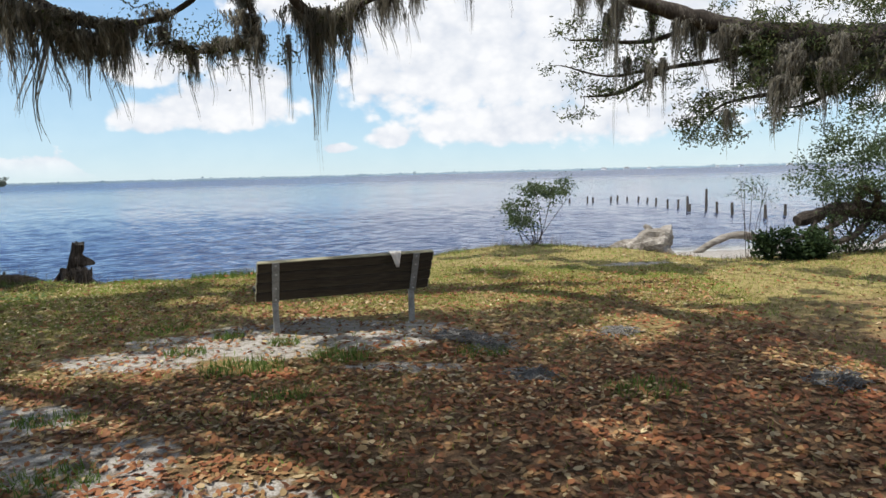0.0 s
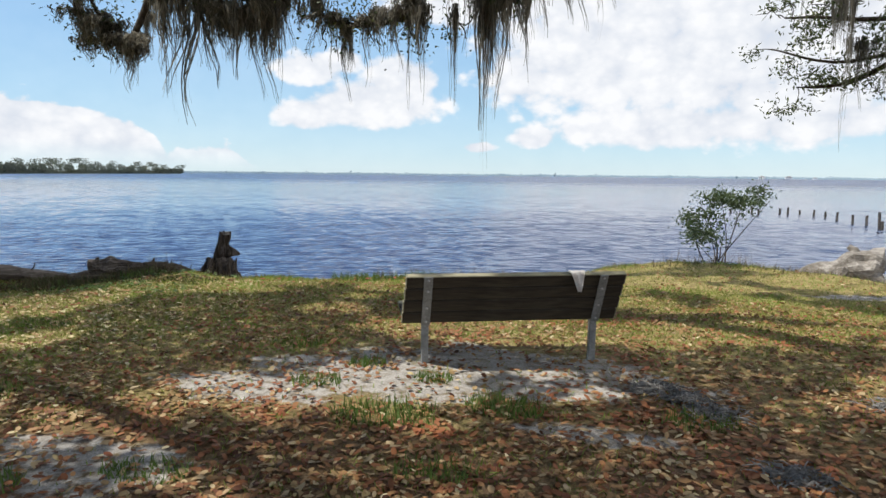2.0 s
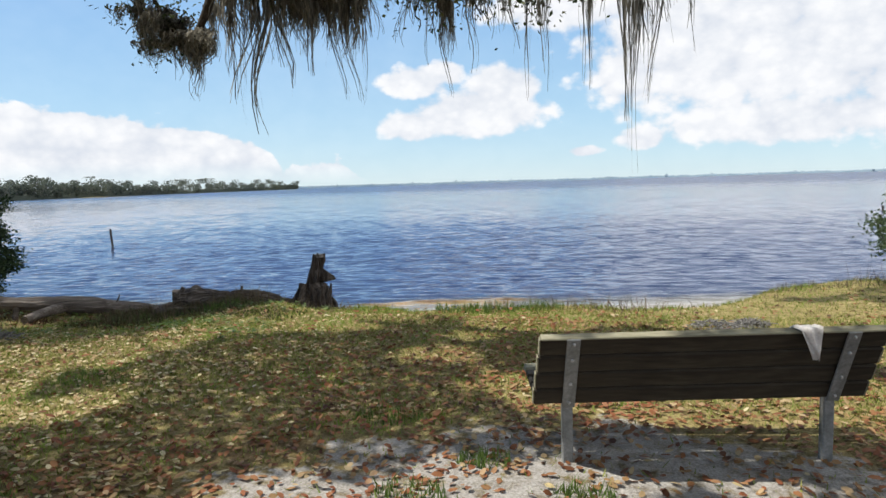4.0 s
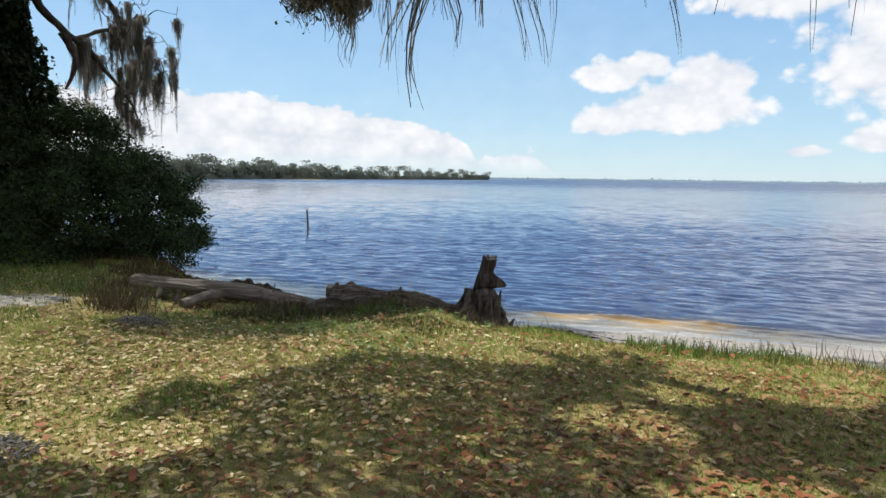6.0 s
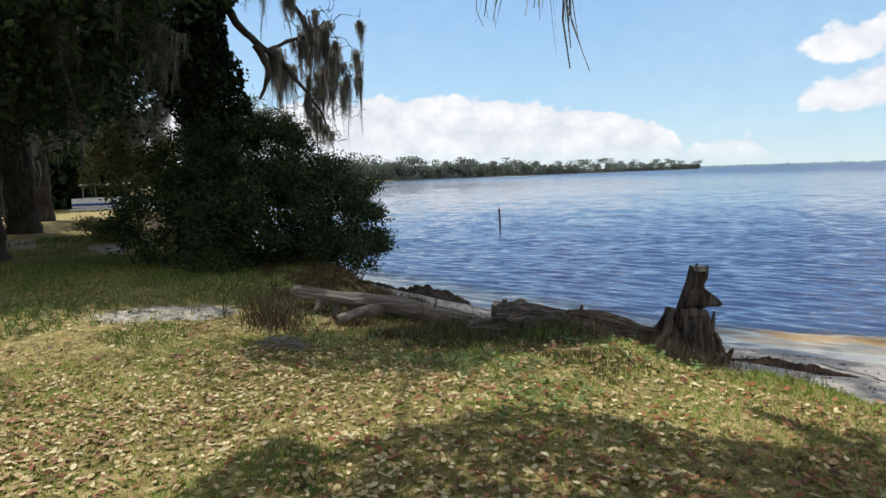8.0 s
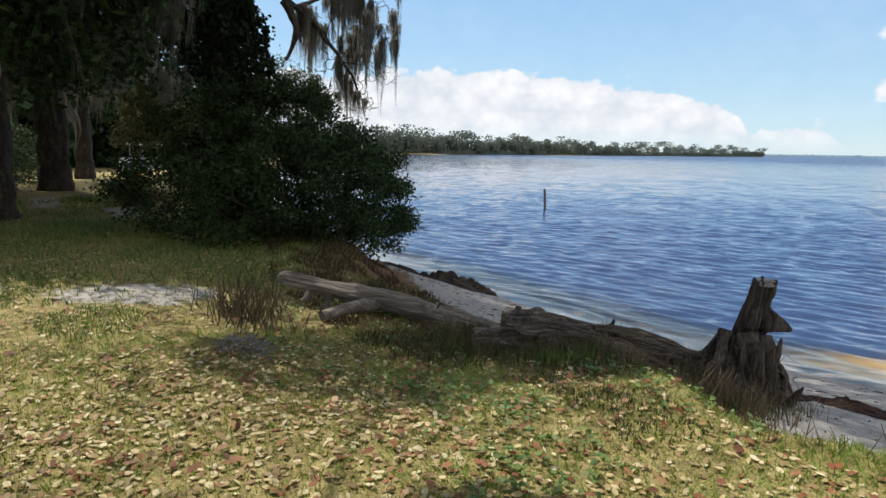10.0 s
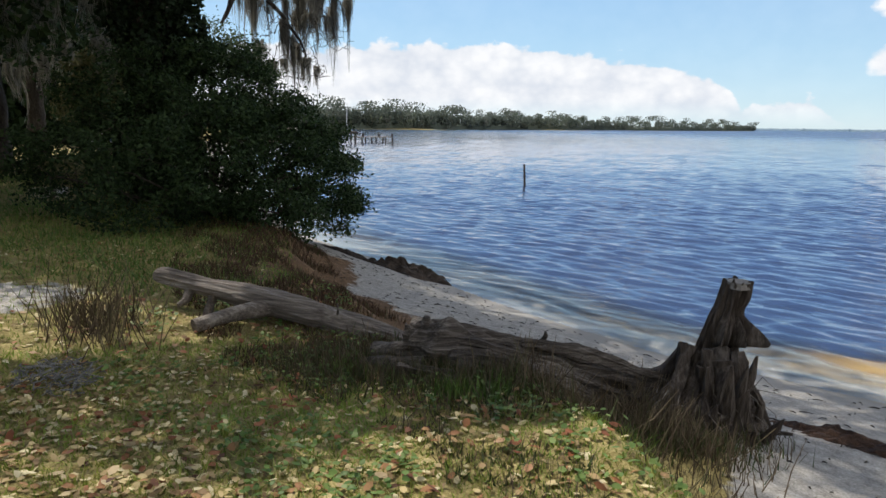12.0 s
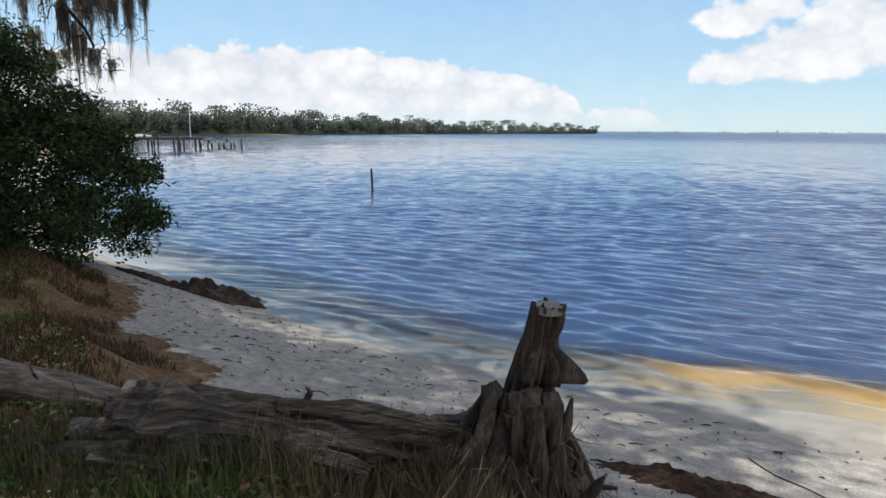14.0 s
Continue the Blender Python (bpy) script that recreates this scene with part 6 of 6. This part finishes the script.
    # grey clumps of fallen moss: tangled strands heaped on the grass
    for cx, cy, r in ((0.3, 6.33, 0.15), (0.62, 5.92, 0.14), (1.85, 6.25, 0.13), (0.85, 5.0, 0.12), (2.95, 4.6, 0.15), (-5.6, 5.75, 0.18), (-8.4, 8.05, 0.22), (0.5, 6.2, 0.1), (-0.65, 10.2, 0.2), (-0.3, 10.4, 0.14)):
        shells = []
        for _ in range(150):
            a, d = rng.uniform(0, 6.283), r * math.sqrt(rng.random())
            p = on(cx + math.cos(a) * d * 1.3, cy + math.sin(a) * d, 0.0) + Vector((0, 0, 0.45 * r * (1 - (d / r) ** 2) * rng.uniform(0.2, 1)))
            q = p + Vector((*rng.normal(0, 0.06, 2), rng.normal(0, 0.012)))
            m = (p + q) / 2 + Vector((*rng.normal(0, 0.03, 2), 0.02))
            shells.append(tube([p, m, q], [0.004, 0.0055, 0.003], 3, cap=False))
        tagged(piece("fallen_moss", np_mesh("fallen_moss", *joined(shells), FALLEN_MOSS)), "grey clump of fallen Spanish moss on the lawn", "moss", "fallen moss clumps", "stuff")


def weed_patch(name, n, x0, x1, off0, off1, tall, wide, mat, label, lean=0.35):
    """Weeds along the edge of the bank: off0 to off1 metres past the lawn's edge."""
    x = rng.uniform(x0, x1, n)
    e = np.interp(x, EDGE_X, EDGE_Y)
    y = e + rng.uniform(off0, off1, n)
    keep = fbm(x, y, 1.6, 2, 8.8) > -0.12
    x, y = x[keep], y[keep]
    tagged(piece(name, np_mesh(name, *blades(np.stack([x, y, land(x, y) - 0.01], 1), tall, wide, lean), mat)), label, "weeds", kind="stuff")


def build_weeds():
    weed_patch("dry_weeds", 7500, -9.4, -5.6, -1.0, 0.7, 0.085, 0.007, STRAW, "dry brown weeds around the logs", 0.6)
    weed_patch("green_weeds", 3600, -9.2, -5.4, -1.0, 0.3, 0.05, 0.02, WEED_GREEN, "low green weeds around the logs", 0.6)
    weed_patch("bank_grass", 4200, -5.2, 3.0, -0.25, 0.3, 0.07, 0.012, GRASS, "longer grass along the bank", 0.6)
    weed_patch("bank_straw", 2200, 0.0, 8.0, -0.5, 0.3, 0.13, 0.010, STRAW, "straw-coloured grass along the bank", 0.6)
    weed_patch("bank_scrub", 19000, -14.5, -7.9, -1.3, 0.85, 0.10, 0.012, BRACKEN, "dull brown scrub at the foot of the shrub", 0.7)
    x, y = rng.uniform(-10.3, -5.2, 800), 0
    y = np.interp(x, EDGE_X, EDGE_Y) + rng.uniform(-2.0, 0.2, 800)
    ok = fbm(x, y, 1.4, 3, 6.1) > 0.02
    x, y = x[ok], y[ok]
    C = clumps(np.stack([x, y, land(x, y) + 0.04], 1), 0.035, 4, 0.5)
    tagged(piece("broadleaf_weeds", np_mesh("broadleaf_weeds", *oval_leaves(C, 0.045, 0.028), LUSH)), "low bright broad-leaved weeds among fallen leaves", "weeds", kind="stuff")
    # dead twiggy shrub by the log's butt
    for cx, cy, n, h, s, lab in ((-9.55, 8.35, 260, 0.42, 0.32, "dead brown twiggy shrub beside a log"), (-6.75, 10.75, 150, 0.34, 0.3, "bare twiggy weeds beside the stump"), (-5.0, 10.75, 60, 0.2, 0.35, "bare twiggy weeds on the bank"), (-2.2, 11.0, 60, 0.24, 0.4, "bare twiggy weeds on the bank"),
                                (-3.0, 10.75, 60, 0.2, 0.3, "bare twiggy weeds on the bank"), (-1.5, 11.1, 40, 0.22, 0.3, "bare twiggy weeds on the bank"), (-6.2, 11.2, 90, 0.28, 0.3, "bare twiggy weeds beside the stump"), (-6.95, 11.55, 420, 0.34, 0.22, "dense brown dead weeds at the stump's foot"), (-6.5, 11.35, 300, 0.26, 0.22, "dense brown dead weeds at the stump's foot"), (-7.25, 11.0, 160, 0.24, 0.25, "bare twiggy weeds beside the rotten log"), (2.3, 13.8, 90, 0.3, 0.45, "straw-coloured stalks at the foot of a shrub"), (-8.2, 10.3, 70, 0.2, 0.5, "bare twiggy weeds on the bank")):
        shells = []
        for _ in range(n):
            p = on(cx + rng.normal(0, s), cy + rng.normal(0, s * 0.6), -0.02)
            d = Vector((rng.normal(0, 0.35), rng.normal(0, 0.35), 1)) * h * rng.uniform(0.4, 1.1)
            shells.append(tube([p, p + d * 0.5 + Vector((rng.normal(0, 0.02), 0, 0)), p + d], [0.0045, 0.0035, 0.0015], 3, cap=False))
        tagged(piece("dead_shrub", np_mesh("dead_shrub", *joined(shells), STRAW)), lab, "weeds", "dead weeds along the bank", "stuff")


def build_log_weeds():
    """Rank growth on the bank between the logs and the stump."""
    for name, n, tall, wide, mat, label in (("rank_weeds", 5200, 0.13, 0.012, WEED_GREEN, "rank dark weeds on the bank by the logs"), ("rank_straw", 5200, 0.17, 0.008, STRAW, "brown dead stalks on the bank by the logs")):
        u = rng.random(n)
        x = np.interp(u, (0, 0.45, 0.8, 1), (-8.3, -7.1, -6.6, -6.1)) + rng.normal(0, 0.16, n)
        y = np.interp(u, (0, 0.45, 0.8, 1), (9.7, 10.55, 11.3, 11.5)) + rng.normal(0, 0.28, n)
        tagged(piece(name, np_mesh(name, *blades(np.stack([x, y, land(x, y) - 0.01], 1), tall, wide, 0.5), mat)), label, "weeds", kind="stuff")
    for cx, cy in ((-6.85, 10.25), (-7.0, 10.1), (-7.9, 9.75), (-6.3, 10.9)):
        x, y = cx + rng.normal(0, 0.09, 90), cy + rng.normal(0, 0.07, 90)
        tagged(piece("green_sprig", np_mesh("green_sprig", *blades(np.stack([x, y, land(x, y) - 0.01], 1), 0.13, 0.018, 0.5), LUSH)), "fresh light green weed sprig beside the logs", "weeds", "green sprigs by the logs", "stuff")


def build_shade_grass():
    x, y = scatter(60000, -26, -10.5, 2.0, 11.0)
    ok = lawn_only(x, y, 0.2) & (rng.random(len(x)) < np.clip(0.5 + 0.7 * fbm(x, y, 0.5, 3, 2.2) - sand_mask(x, y), 0, 1))
    x, y = x[ok], y[ok]
    tagged(piece("shade_grass", np_mesh("shade_grass", *blades(np.stack([x, y, land(x, y) - 0.005], 1), 0.09, 0.02, 0.8), LUSH)), "longer dull green grass in tree shade", "grass", kind="stuff")


def build_boat():
    """A small moored pontoon boat seen between the trunks."""
    b = thing("moored_boat", pose(-50.0, 12.9, -0.5, 0, 0, 62), "small white boat with a blue stripe moored by the shore", "boat")
    for y in (-0.8, 0.8):
        part("pontoon", board((5.2, 0.55, 0.6), 0.18), STEEL, b, m=pose(0, y, 0.15))
    part("deck", board((5.0, 2.3, 0.12), 0.03), WHITE_PAINT, b, m=pose(0, 0, 0.52))
    part("side_panel", board((4.6, 0.06, 0.6), 0.02), WHITE_PAINT, b, m=pose(0, -1.1, 0.95))
    part("side_panel", board((4.6, 0.06, 0.6), 0.02), WHITE_PAINT, b, m=pose(0, 1.1, 0.95))
    part("stripe", board((4.6, 0.07, 0.18), 0.02), BLUE_PAINT, b, m=pose(0, -1.11, 0.85))
    for x in (-1.6, 1.4):
        for y in (-1.0, 1.0):
            part("canopy_post", board((0.06, 0.06, 1.5), 0.01), STEEL, b, m=pose(x, y, 1.3))
    part("canopy", board((3.4, 2.3, 0.12), 0.05), WHITE_PAINT, b, "white canopy", pose(-0.1, 0, 2.1))


build_boat()
build_lawn()
build_shade_grass()
build_weeds()
build_log_weeds()
